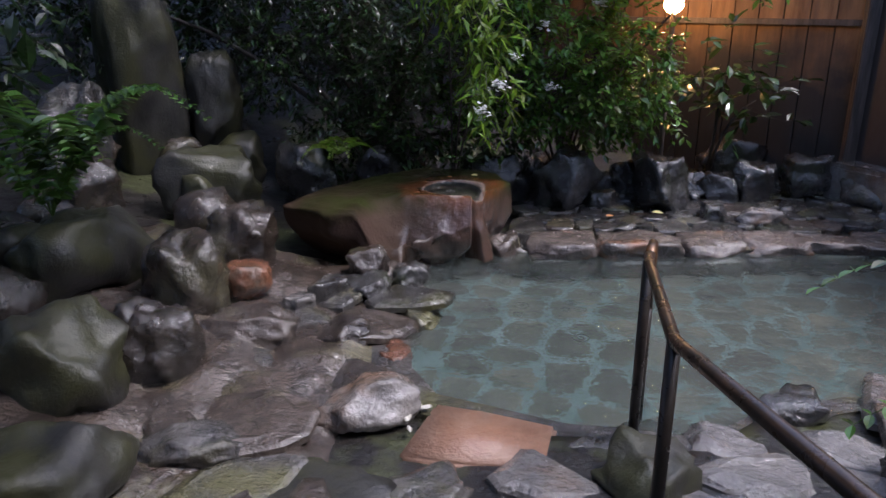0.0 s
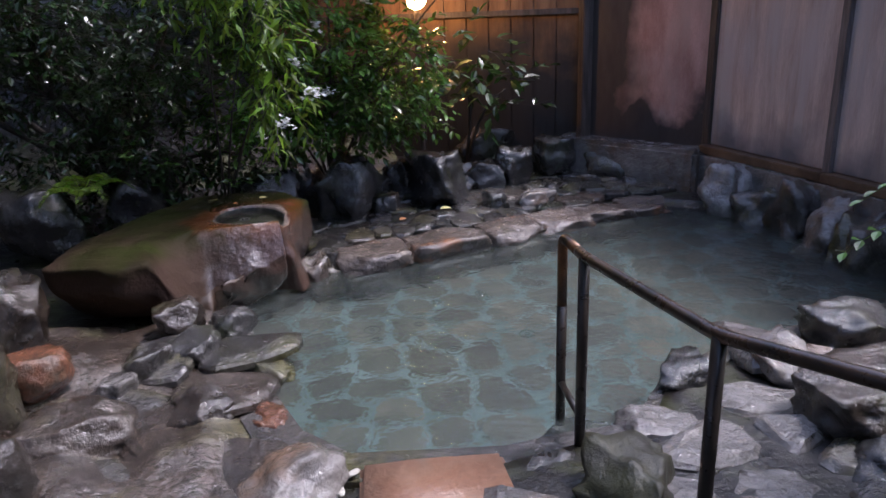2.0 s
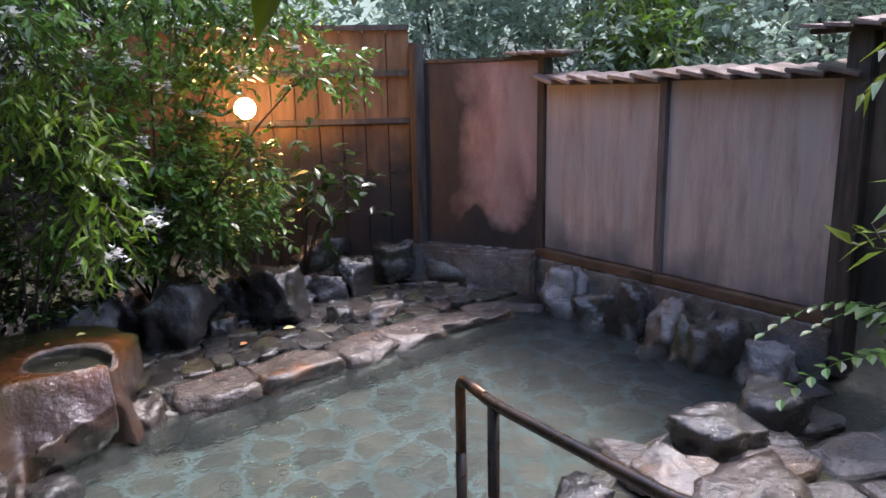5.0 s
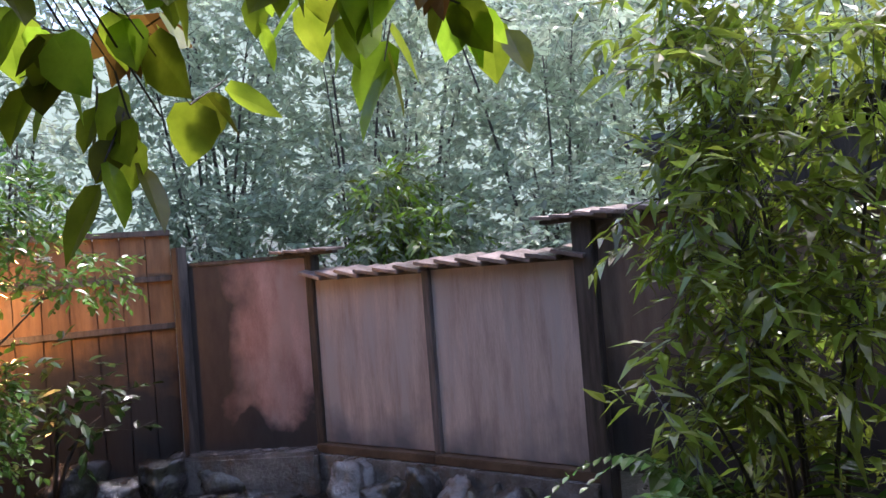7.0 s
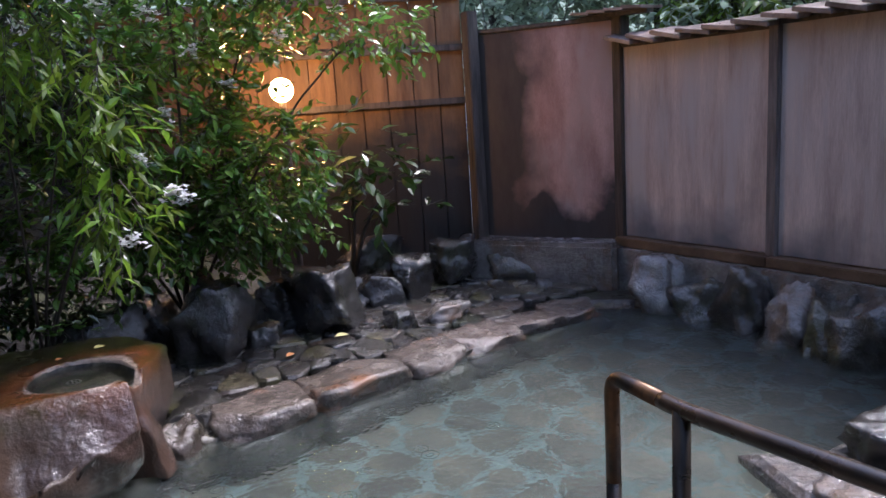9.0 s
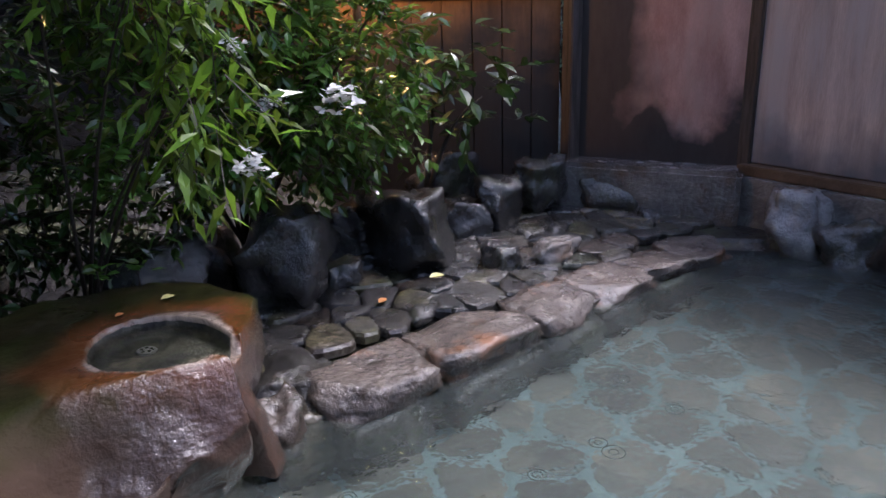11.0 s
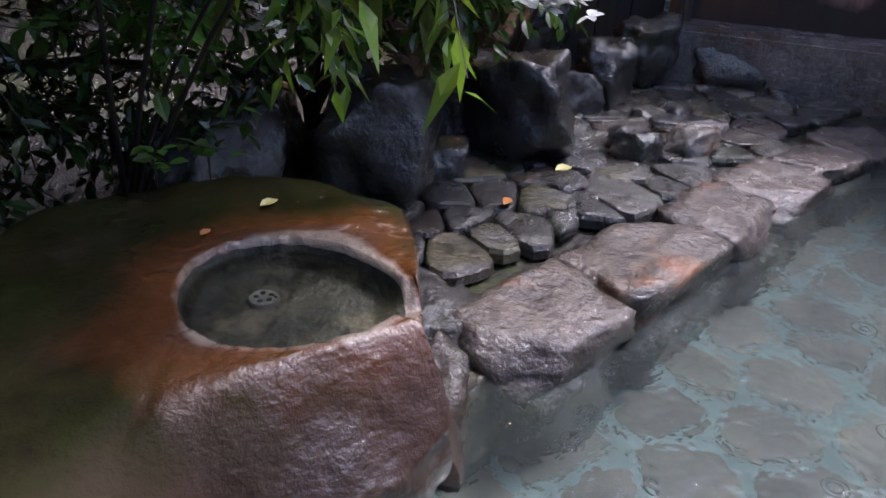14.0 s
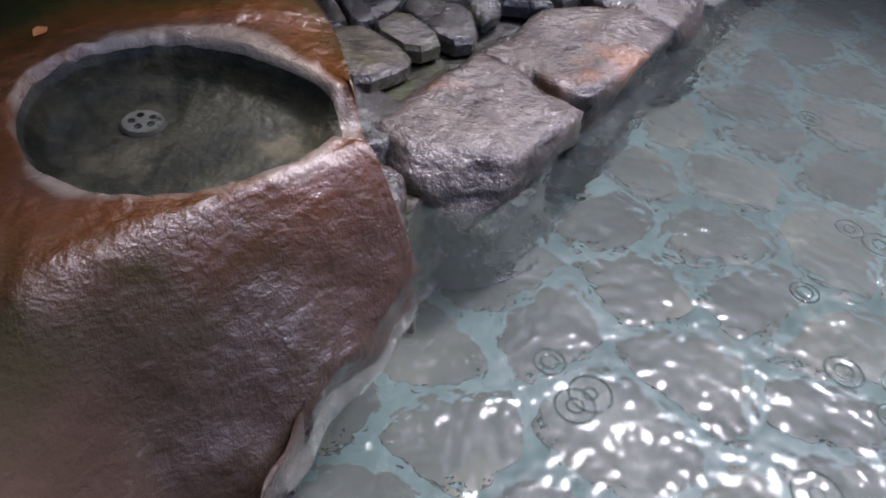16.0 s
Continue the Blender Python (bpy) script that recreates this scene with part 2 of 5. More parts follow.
def tube_bm(points, radii, sides=10, bm=None):
    bm = bm or bmesh.new()
    pts = [Vector(p) for p in points]
    if not hasattr(radii, "__len__"):
        radii = [radii] * len(pts)
    rings = []
    up = Vector((0.31, 0.17, 0.93)).normalized()
    for i, p in enumerate(pts):
        d = (pts[min(i + 1, len(pts) - 1)] - pts[max(i - 1, 0)]).normalized()
        if abs(d.dot(up)) > 0.97:
            up = Vector((1, 0, 0))
        u = d.cross(up).normalized()
        v = d.cross(u)
        rings.append([bm.verts.new(p + radii[i] * (math.cos(a) * u + math.sin(a) * v)) for a in (2 * math.pi * k / sides for k in range(sides))])
    for a, b in zip(rings, rings[1:]):
        for k in range(sides):
            bm.faces.new((a[k], a[(k + 1) % sides], b[(k + 1) % sides], b[k]))
    bm.faces.new(rings[0])
    bm.faces.new(rings[-1][::-1])
    bmesh.ops.recalc_face_normals(bm, faces=bm.faces[:])
    return bm


def rounded(points, radius=0.05, steps=5):
    pts = [Vector(p) for p in points]
    out = [pts[0]]
    for a, b, c in zip(pts, pts[1:], pts[2:]):
        p0, p1 = b + (a - b).normalized() * radius, b + (c - b).normalized() * radius
        for i in range(steps + 1):
            t = i / steps
            out.append(p0 * (1 - t) ** 2 + b * 2 * t * (1 - t) + p1 * t * t)
    return out + [pts[-1]]


ROCK_COUNT = [0]


def rock(x, y, z, w, d, h, material, label, name="boulder", rz=0.0, facets=13, rough=0.2, sub=4, group="", square=0.0, tilt=(0.0, 0.0)):
    """A boulder whose base stands at (x, y, z), sunk a little into the ground."""
    ROCK_COUNT[0] += 1
    rng = random.Random(ROCK_COUNT[0] * 31 + 5)
    bm = bmesh.new()
    bmesh.ops.create_icosphere(bm, subdivisions=sub, radius=1.0)
    planes = []
    for _ in range(facets):
        v = Vector((rng.gauss(0, 1), rng.gauss(0, 1), rng.gauss(0, 0.8))).normalized()
        planes.append((v, rng.uniform(0.62, 0.88)))
    planes.append((Vector((rng.uniform(-0.2, 0.2), rng.uniform(-0.2, 0.2), 1)).normalized(), rng.uniform(0.6, 0.8)))
    seed = Vector((rng.uniform(-50, 50), rng.uniform(-50, 50), rng.uniform(-50, 50)))
    for v in bm.verts:
        p = v.co.copy()
        if square:
            m = max(abs(p.x), abs(p.y), abs(p.z))
            p = p.lerp(p / m * 0.85, square)
        for nrm, dist in planes:
            over = p.dot(nrm) - dist
            if over > 0:
                p -= nrm * over * 0.95
        k = 1 + rough * noise.fractal(p * 1.6 + seed, 1.0, 2.0, 3) - 0.12 * abs(noise.noise(p * 2.1 + seed)) - 0.07 * abs(noise.noise(p * 4.3 + seed)) + 0.04 * noise.noise(p * 6 + seed) + 0.018 * noise.noise(p * 14 + seed)
        v.co = p * k
    hi = max(v.co.z for v in bm.verts)
    lo = min(v.co.z for v in bm.verts)
    wx = max(abs(v.co.x) for v in bm.verts)
    wy = max(abs(v.co.y) for v in bm.verts)
    for v in bm.verts:
        v.co = Vector((v.co.x / wx * w / 2, v.co.y / wy * d / 2, ((v.co.z - lo) / (hi - lo) - 0.2) / 0.8 * h))
    ob = part(name, bm, material, smooth=True)
    ob.matrix_world = Matrix.Translation((x, y, z)) @ Euler((tilt[0], tilt[1], rz)).to_matrix().to_4x4()
    return tagged(ob, label, "rock", group)


LEAF_SHAPES = {
    "oval": ([(0, 0, 0), (0.2, 0.3, 0.05), (0.22, 0.6, 0.03), (0, 1, -0.1), (-0.22, 0.6, 0.03), (-0.2, 0.3, 0.05), (0, 0.5, -0.02)], [(0, 1, 6), (1, 2, 6), (2, 3, 6), (3, 4, 6), (4, 5, 6), (5, 0, 6)]),
    "lance": ([(0, 0, 0), (0.13, 0.32, 0.03), (0, 1, -0.16), (-0.13, 0.32, 0.03), (0, 0.5, -0.02)], [(0, 1, 4), (1, 2, 4), (2, 3, 4), (3, 0, 4)]),
    "lobed": ([(0, 0, 0), (0.3, 0.12, 0.04), (0.42, 0.42, 0.02), (0.4, 0.78, -0.06), (0.22, 0.66, 0.0), (0.14, 0.82, -0.02), (0, 1.05, -0.1), (-0.14, 0.82, -0.02), (-0.22, 0.66, 0.0), (-0.4, 0.78, -0.06), (-0.42, 0.42, 0.02), (-0.3, 0.12, 0.04), (0, 0.5, -0.04)],
              [(12, i, i + 1) for i in range(11)] + [(12, 11, 0)]),
    "broad": ([(0, 0, 0), (0.28, 0.12, 0.03), (0.38, 0.4, 0.02), (0.28, 0.72, -0.01), (0, 1.05, -0.1), (-0.28, 0.72, -0.01), (-0.38, 0.4, 0.02), (-0.28, 0.12, 0.03), (0, 0.5, -0.04)], [(8, i, i + 1) for i in range(7)] + [(8, 7, 0)]),
}


def leaf_mesh(name, shape, spots):
    """One mesh of many leaves; spots: (place, direction of the tip, length)."""
    tv, tf = LEAF_SHAPES[shape]
    tv = np.array(tv)
    n = len(spots)
    pos = np.array([tuple(s[0]) for s in spots])
    d = np.array([tuple(s[1]) for s in spots], float)
    d /= np.linalg.norm(d, axis=1)[:, None] + 1e-9
    size = np.array([s[2] for s in spots])
    rs = np.random.RandomState(n + len(name))
    side = np.cross(d, np.array([0, 0, 1.0]) + rs.normal(0, 0.35, (n, 3)))
    side /= np.linalg.norm(side, axis=1)[:, None] + 1e-9
    up = np.cross(side, d)
    v = pos[:, None] + size[:, None, None] * (tv[None, :, 0:1] * side[:, None] + tv[None, :, 1:2] * d[:, None] + tv[None, :, 2:3] * up[:, None])
    f = (np.array(tf)[None] + (np.arange(n) * len(tv))[:, None, None]).reshape(-1, 3)
    me = bpy.data.meshes.new(name)
    me.from_pydata(v.reshape(-1, 3).tolist(), [], f.tolist())
    return me


def twigs(rng, centre, spread, count, twig_len, per_twig, leaf_len, droop=0.5, outward=0.6):
    """Leaf spots along short twigs scattered in an uneven ellipsoid round centre, and the twigs."""
    spots, sticks = [], []
    c, s = Vector(centre), Vector(spread)
    while len(sticks) < count:
        v = Vector((rng.uniform(-1, 1), rng.uniform(-1, 1), rng.uniform(-1, 1)))
        if v.length > 1 or noise.noise(v * 2.3 + c) < -0.12 - 0.25 * (1 - v.length):
            continue
        p = c + Vector((v.x * s.x, v.y * s.y, v.z * s.z))
        d = (v * outward + Vector((rng.gauss(0, 0.6), rng.gauss(0, 0.6), rng.gauss(0, 0.4) - droop))).normalized()
        ln = twig_len * rng.uniform(0.6, 1.3)
        sticks.append((p, p + d * ln))
        for k in range(per_twig):
            t = (k + 0.6) / per_twig
            q = p + d * ln * t + Vector((0, 0, -0.15 * ln * t * t))
            side = d.cross(Vector((rng.gauss(0, 0.4), rng.gauss(0, 0.4), 1))).normalized() * (1 if k % 2 else -1)
            tip = (d * rng.uniform(0.4, 0.9) + side * rng.uniform(0.6, 1.1) + Vector((0, 0, rng.uniform(-0.5, 0.25))))
            spots.append((q, tip, leaf_len * rng.uniform(0.65, 1.25)))
    return spots, sticks


def stick_mesh(name, sticks, r):
    vs, fs = [], []
    for a, b in sticks:
        d = (b - a).normalized()
        u = d.cross(Vector((0.3, 0.2, 0.9))).normalized()
        w = d.cross(u)
        i = len(vs)
        for p, rad in ((a, r), (b, r * 0.45)):
            for k in range(3):
                an = 2.094 * k
                vs.append(tuple(p + rad * (math.cos(an) * u + math.sin(an) * w)))
        for k in range(3):
            fs.append((i + k, i + (k + 1) % 3, i + 3 + (k + 1) % 3, i + 3 + k))
    me = bpy.data.meshes.new(name)
    me.from_pydata(vs, [], fs)
    return me


def plant(name, base, clumps, leaf, shape, label, category, seed, limb_r=0.02, twig_len=0.22, per_twig=9, leaf_len=0.06, droop=0.4, stems=1, arch=None, hang=0.0):
    """A woody plant: stems and limbs from base to each clump, twigs, and one crown mesh of separate leaves."""
    rng = random.Random(seed)
    ob = thing(name, base, label, category)
    inv = -Vector(base)
    spots, sticks = [], []
    for i, (c, s, count) in enumerate(clumps):
        c = Vector(c)
        b0 = Vector(base) + Vector((rng.uniform(-1, 1), rng.uniform(-1, 1), 0)) * limb_r * (2.5 if stems > 1 else 0.4)
        mid = b0.lerp(c, 0.55) + Vector((rng.gauss(0, 0.05), rng.gauss(0, 0.05), 0.22 * (c - b0).length))
        mid = Vector(arch) if arch else mid
        pts = [b0 * (1 - t) ** 2 + mid * 2 * t * (1 - t) + c * t * t for t in (0, 0.2, 0.4, 0.6, 0.8, 1)]
        bm = bmesh.new()
        tube_bm([p + inv for p in pts], [limb_r * (1 - 0.75 * t) for t in (0, 0.2, 0.4, 0.6, 0.8, 1)], 7, bm)
        part("limb" if i else "trunk", bm, BARK, ob, "dark wet woody stem", smooth=True)
        sp, st = twigs(rng, c, s, count, twig_len, per_twig, leaf_len, droop)
        sp = [(p, Vector(d) + Vector((0, 0, -hang)), ln) for p, d, ln in sp]
        spots += sp
        sticks += st
        for a, _ in st[::6]:
            sticks.append((pts[4], a))
    tagged(link("twig", stick_mesh("twig", [(a + inv, b + inv) for a, b in sticks], max(0.0025, limb_r * 0.12)), BARK, ob), kind="stuff")
    tagged(link("crown", leaf_mesh("crown", shape, [(p + inv, d, l) for p, d, l in spots]), leaf, ob), kind="stuff")
    return ob


def inside(poly, x, y):
    hit = False
    for (x0, y0), (x1, y1) in zip(poly, poly[1:] + poly[:1]):
        if (y0 > y) != (y1 > y) and x < (x1 - x0) * (y - y0) / (y1 - y0) + x0:
            hit = not hit
    return hit


WATER_Z = 0.40
POOL = [(-0.18, 5.42), (-0.16, 4.7), (-0.16, 4.3), (-0.08, 3.86), (0.07, 3.62), (0.65, 3.43), (0.9, 3.42), (1.2, 3.38), (1.5, 3.62), (1.9, 3.78), (2.4, 3.83), (3.0, 3.83), (3.5, 3.7),
        (3.62, 4.1), (3.5, 4.6), (3.75, 5.25), (3.55, 5.6), (3.2, 5.98), (2.56, 5.94), (1.72, 5.8), (0.9, 5.68), (0.45, 5.74), (0.25, 5.72), (0.02, 5.55)]


PC = (1.75, 4.65)
POOL_OUT = [(PC[0] + (x - PC[0]) * 1.045, PC[1] + (y - PC[1]) * 1.07) for x, y in POOL]
POOL_RIM = [(PC[0] + (x - PC[0]) * 1.1, PC[1] + (y - PC[1]) * 1.15) for x, y in POOL]


# ---- ground: one sheet with the pool sunk into it ----
def ground_height(x, y):
    if inside(POOL_OUT, x, y):
        return -0.02
    h = 0.425 + 0.02 * noise.noise(Vector((x * 1.3, y * 1.3, 0)))
    h += 0.30 * max(0, min(1, (2.6 - y) / 1.6)) if x > -3 and y < 3 else 0
    left = max(0.0, -0.75 - x) * 0.16 + max(0.0, y - 7.05) * (0.35 if x < 1.5 else 0.12)
    h += min(left, 3.5 + 0.02 * left)
    if x > 4.3:
        h += min((x - 4.3) * 0.3, 0.9)
    if y > 9:
        h += min((y - 9) * 0.5, 5.0) * max(0.0, min(1.0, (2.5 - x) / 2.0))
    if x < -4:
        h += min((-4 - x) * 0.5, 5.0)
    return h + 0.08 * noise.noise(Vector((x * 0.4, y * 0.4, 4)))


def axis(lo, hi, fine_lo, fine_hi, step):
    out, v = [], fine_lo
    while v <= fine_hi:
        out.append(v)
        v += step
    s = step
    a, b = [], fine_lo
    while b > lo:
        s *= 1.35
        b -= s
        a.append(b)
    s, b = step, out[-1]
    c = []
    while b < hi:
        s *= 1.35
        b += s
        c.append(b)
    return a[::-1] + out + c


XS, YS = axis(-400, 400, -3.5, 5.0, 0.06), axis(-400, 400, 0.0, 8.5, 0.06)
gv = [(x, y, ground_height(x, y)) for y in YS for x in XS]
gf = [(j * len(XS) + i, j * len(XS) + i + 1, (j + 1) * len(XS) + i + 1, (j + 1) * len(XS) + i) for j in range(len(YS) - 1) for i in range(len(XS) - 1)]
gm = bpy.data.meshes.new("ground")
gm.from_pydata(gv, [], gf)
tagged(link("ground", gm, MUD, smooth=True), "dark wet earth banks round the bathing pool", "ground", kind="structure")

# pool bottom: teal grout bed and flagstones
bm = bmesh.new()
bm.faces.new([bm.verts.new((x, y, 0.022)) for x, y in POOL])
bmesh.ops.recalc_face_normals(bm, faces=bm.faces[:])
pool_floor = tagged(part("pool_floor", bm, GROUT), "pale teal mortar bed under the pool water", "floor", kind="structure")

bm = bmesh.new()
rows = [[bm.verts.new((x, y, z)) for x, y in ring] for ring, z in ((POOL, -0.03), (POOL, 0.425), (POOL_RIM, 0.435), (POOL_RIM, 0.3))]
for a, c in zip(rows, rows[1:]):
    for k in range(len(POOL)):
        bm.faces.new((a[k], a[(k + 1) % len(POOL)], c[(k + 1) % len(POOL)], c[k]))
bmesh.ops.recalc_face_normals(bm, faces=bm.faces[:])
tagged(part("pool_wall", bm, ROCK), "dark wet stone wall and rim of the pool", "wall", kind="structure")

bm = bmesh.new()
bm.faces.new([bm.verts.new((x, y, 0)) for x, y in ((-0.6, 3.0), (4.0, 3.0), (4.0, 6.15), (-0.6, 6.15))])
pool_water = part("pool_water", bm, WATER)
pool_water.location = (0, 0, WATER_Z)
pool_water.visible_shadow = False
tagged(pool_water, "clear greenish hot spring water with faint ripples", "water", kind="structure")


def stone_slab_bm(rng, rx, ry, h, sides=9, jag=0.18, lip=0.02):
    """A flat irregular stone: rounded top edge, uneven outline."""
    bm = bmesh.new()
    ang = sorted((k + rng.uniform(-0.3, 0.3)) * 2 * math.pi / sides for k in range(sides))
    rad = [1 - rng.uniform(0, jag) for _ in ang]
    rings = []
    for s, z in ((1.0, -h), (1.0, -lip), (0.96, -lip * 0.3), (0.86, 0.0)):
        rings.append([bm.verts.new((rx * r * s * math.cos(a), ry * r * s * math.sin(a), z + (rng.uniform(-0.3, 0.3) * lip if z > -h else 0))) for a, r in zip(ang, rad)])
    for a, b in zip(rings, rings[1:]):
        for k in range(sides):
            bm.faces.new((a[k], a[(k + 1) % sides], b[(k + 1) % sides], b[k]))
    c = bm.verts.new((0, 0, lip * 0.4))
    for k in range(sides):
        bm.faces.new((rings[-1][k], rings[-1][(k + 1) % sides], c))
    return bm


# ---- the fence round the garden ----
def prism(points, z0, z1):
    bm = bmesh.new()
    lo = [bm.verts.new((x, y, z0)) for x, y in points]
    hi = [bm.verts.new((x, y, z1)) for x, y in points]
    bm.faces.new(lo[::-1])
    bm.faces.new(hi)
    for k in range(len(lo)):
        bm.faces.new((lo[k], lo[(k + 1) % len(lo)], hi[(k + 1) % len(lo)], hi[k]))
    bmesh.ops.recalc_face_normals(bm, faces=bm.faces[:])
    return bm


def run_box(p, q, thick, z0, z1, shift=0.0, bevel=0.006):
    """A box that runs from p to q on the plan, shifted across towards its right."""
    p, q = Vector(p), Vector(q)
    d = q - p
    nrm = Vector((d.y, -d.x)).normalized() * shift
    c = (p + q) / 2 + nrm
    return box_bm(d.length, thick, z1 - z0, (c.x, c.y, (z0 + z1) / 2), bevel, math.atan2(d.y, d.x))


def fence_section(p, q, z0, z1, panel, label, cap=True, cap_z=None, tiles=0):
    ob = thing("fence_section", (0, 0, 0), label, "fence")
    ob.location = (p[0], p[1], z0)
    moved = []
    moved.append(part("panel", run_box(p, q, 0.05, z0, z1), panel, None))
    if not cap:
        moved.append(part("top_board", run_box(p, q, 0.08, z1 + 0.002, z1 + 0.035), WOOD_DARK, None))
    rng = random.Random(int(p[0] * 100))
    if cap:
        cz = cap_z or z1
        d = (Vector(q) - Vector(p))
        n_t = tiles or max(2, int(d.length / 0.19))
        moved.append(part("cap_beam", run_box(p, q, 0.09, cz - 0.035, cz), WOOD_DARK, None))
        ang = math.atan2(d.y, d.x)
        for k in range(n_t):
            c = Vector(p) + d * (k + 0.5) / n_t
            bm = box_bm(d.length / n_t * 1.25, 0.32, 0.028, (0, 0, 0), 0.004)
            s = part("shingle", bm, SHINGLE, None)
            s.matrix_world = Matrix.Translation((c.x, c.y, cz + 0.022 + rng.uniform(-0.004, 0.006))) @ Euler((0.1, 0.2 + rng.uniform(-0.06, 0.06), ang + rng.uniform(-0.05, 0.05))).to_matrix().to_4x4()
            moved.append(s)
    for o in moved:
        m = o.matrix_world.copy() if o.name.startswith("shingle") else Matrix.Identity(4)
        o.parent = ob
        o.matrix_basis = Matrix.Translation(-Vector(ob.location)) @ m
    return ob


def fence_post(x, y, z0, z1, w, label, material=WOOD_DARK, turn=0.0):
    ob = part("fence_post", box_bm(w, w, z1 - z0, (0, 0, (z1 - z0) / 2), 0.008), material)
    ob.matrix_world = Matrix.Translation((x, y, z0)) @ Matrix.Rotation(turn, 4, "Z")
    return tagged(ob, label, "fence post")


F0, F1, F2, F3, F4 = (3.24, 7.36), (3.85, 6.31), (3.93, 5.08), (3.97, 3.72), (3.95, 0.6)


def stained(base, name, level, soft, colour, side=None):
    """The board with colour climbing unevenly from its foot; damp on red and grey."""
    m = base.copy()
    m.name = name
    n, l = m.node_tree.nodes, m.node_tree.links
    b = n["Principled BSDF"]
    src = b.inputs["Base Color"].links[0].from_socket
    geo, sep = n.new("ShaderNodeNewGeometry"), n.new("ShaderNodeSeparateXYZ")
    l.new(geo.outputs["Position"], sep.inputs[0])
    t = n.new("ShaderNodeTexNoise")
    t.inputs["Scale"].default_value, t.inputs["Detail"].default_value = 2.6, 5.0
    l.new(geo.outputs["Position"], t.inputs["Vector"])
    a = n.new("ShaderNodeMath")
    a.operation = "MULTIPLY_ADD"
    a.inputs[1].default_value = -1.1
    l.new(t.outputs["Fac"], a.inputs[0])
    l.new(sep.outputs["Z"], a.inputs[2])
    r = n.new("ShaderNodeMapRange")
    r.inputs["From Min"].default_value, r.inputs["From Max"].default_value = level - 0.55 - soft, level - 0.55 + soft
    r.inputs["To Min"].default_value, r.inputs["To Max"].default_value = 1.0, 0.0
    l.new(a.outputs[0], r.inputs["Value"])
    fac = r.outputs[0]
    if side:
        # the damp also spreads from the panel's end at y = side
        e = n.new("ShaderNodeMath")
        e.operation = "MULTIPLY_ADD"
        e.inputs[1].default_value = 0.45
        l.new(t.outputs["Fac"], e.inputs[0])
        l.new(sep.outputs["Y"], e.inputs[2])
        g = n.new("ShaderNodeMapRange")
        g.inputs["From Min"].default_value, g.inputs["From Max"].default_value = side + 0.12, side + 0.34
        l.new(e.outputs[0], g.inputs["Value"])
        mx = n.new("ShaderNodeMath")
        mx.operation = "MAXIMUM"
        l.new(fac, mx.inputs[0])
        l.new(g.outputs[0], mx.inputs[1])
        fac = mx.outputs[0]
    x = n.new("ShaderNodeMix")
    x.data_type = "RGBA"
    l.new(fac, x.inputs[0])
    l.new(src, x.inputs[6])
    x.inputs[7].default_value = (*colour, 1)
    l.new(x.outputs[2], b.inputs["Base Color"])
    return m


RED_STAINED = stained(PLASTER_RED, "red_plaster_with_black_damp", 1.12, 0.1, (0.045, 0.034, 0.03), side=6.88)
GREY_STAINED = stained(PLASTER, "pinkish_board_with_grey_damp", 0.95, 0.22, (0.16, 0.15, 0.16))
# darker brown take on PLASTER, shade in its tone; black towards the foot
BROWN_BLACK_BELOW = stained(mat("shaded_brown_board", (0.13, 0.085, 0.06), (0.24, 0.165, 0.125), scale=2.6, stretch=(3.5, 3.5, 0.45), rough=(0.5, 0.85), bump=0.12, fine=40), "brown_board_with_black_damp", 1.5, 0.3, (0.03, 0.025, 0.022))
# amber board that turns black towards its foot
AMBER_BLACK_BELOW = stained(BOARD, "amber_board_with_black_damp", 1.7, 0.2, (0.02, 0.017, 0.015))

fence_section(F1, F2, 0.82, 2.25, GREY_STAINED, "pinkish grey weathered board fence panel with shingle cap")
fence_section(F2, F3, 0.82, 2.27, GREY_STAINED, "pinkish grey streaked board fence panel with shingle cap")
fence_section(F0, F1, 0.6, 2.42, RED_STAINED, "reddish plaster fence panel, blackened by damp below", cap=False)
fence_section(F3, F4, 0.82, 2.5, BROWN_BLACK_BELOW, "taller shaded fence panel behind the bamboo", cap_z=2.52)
# short shingle roof over the post between the red and grey panels
fence_post(F1[0], F1[1], 0.5, 2.44, 0.1, "dark square wooden fence post under a small shingle roof")
fence_post(F2[0] - 0.02, F2[1], 0.7, 2.24, 0.075, "thin grey wooden fence post between two panels", WOOD_GREY)
fence_post(F3[0] - 0.03, F3[1], 0.45, 2.49, 0.15, "thick dark wooden fence post carrying a raised roof")
fence_post(F0[0] - 0.04, F0[1] - 0.06, 0.5, 2.6, 0.1, "black wooden post at the lamp-lit fence")


def small_roof(x, y, z, length, turn, count, label):
    ob = thing("post_roof", (x, y, z), label, "roof")
    part("cap_beam", box_bm(length, 0.1, 0.03, (0, 0, 0.016), 0.004, turn), WOOD_DARK, ob)
    for k in range(count):
        o = part("shingle", box_bm(length / count * 1.15, 0.34, 0.022, (0, 0, 0), 0.004), SHINGLE, ob)
        u = (k + 0.5) / count - 0.5
        o.matrix_basis = Matrix.Translation((math.cos(turn) * u * length, math.sin(turn) * u * length, 0.045)) @ Euler((0.04, 0.1, turn)).to_matrix().to_4x4()
    return ob


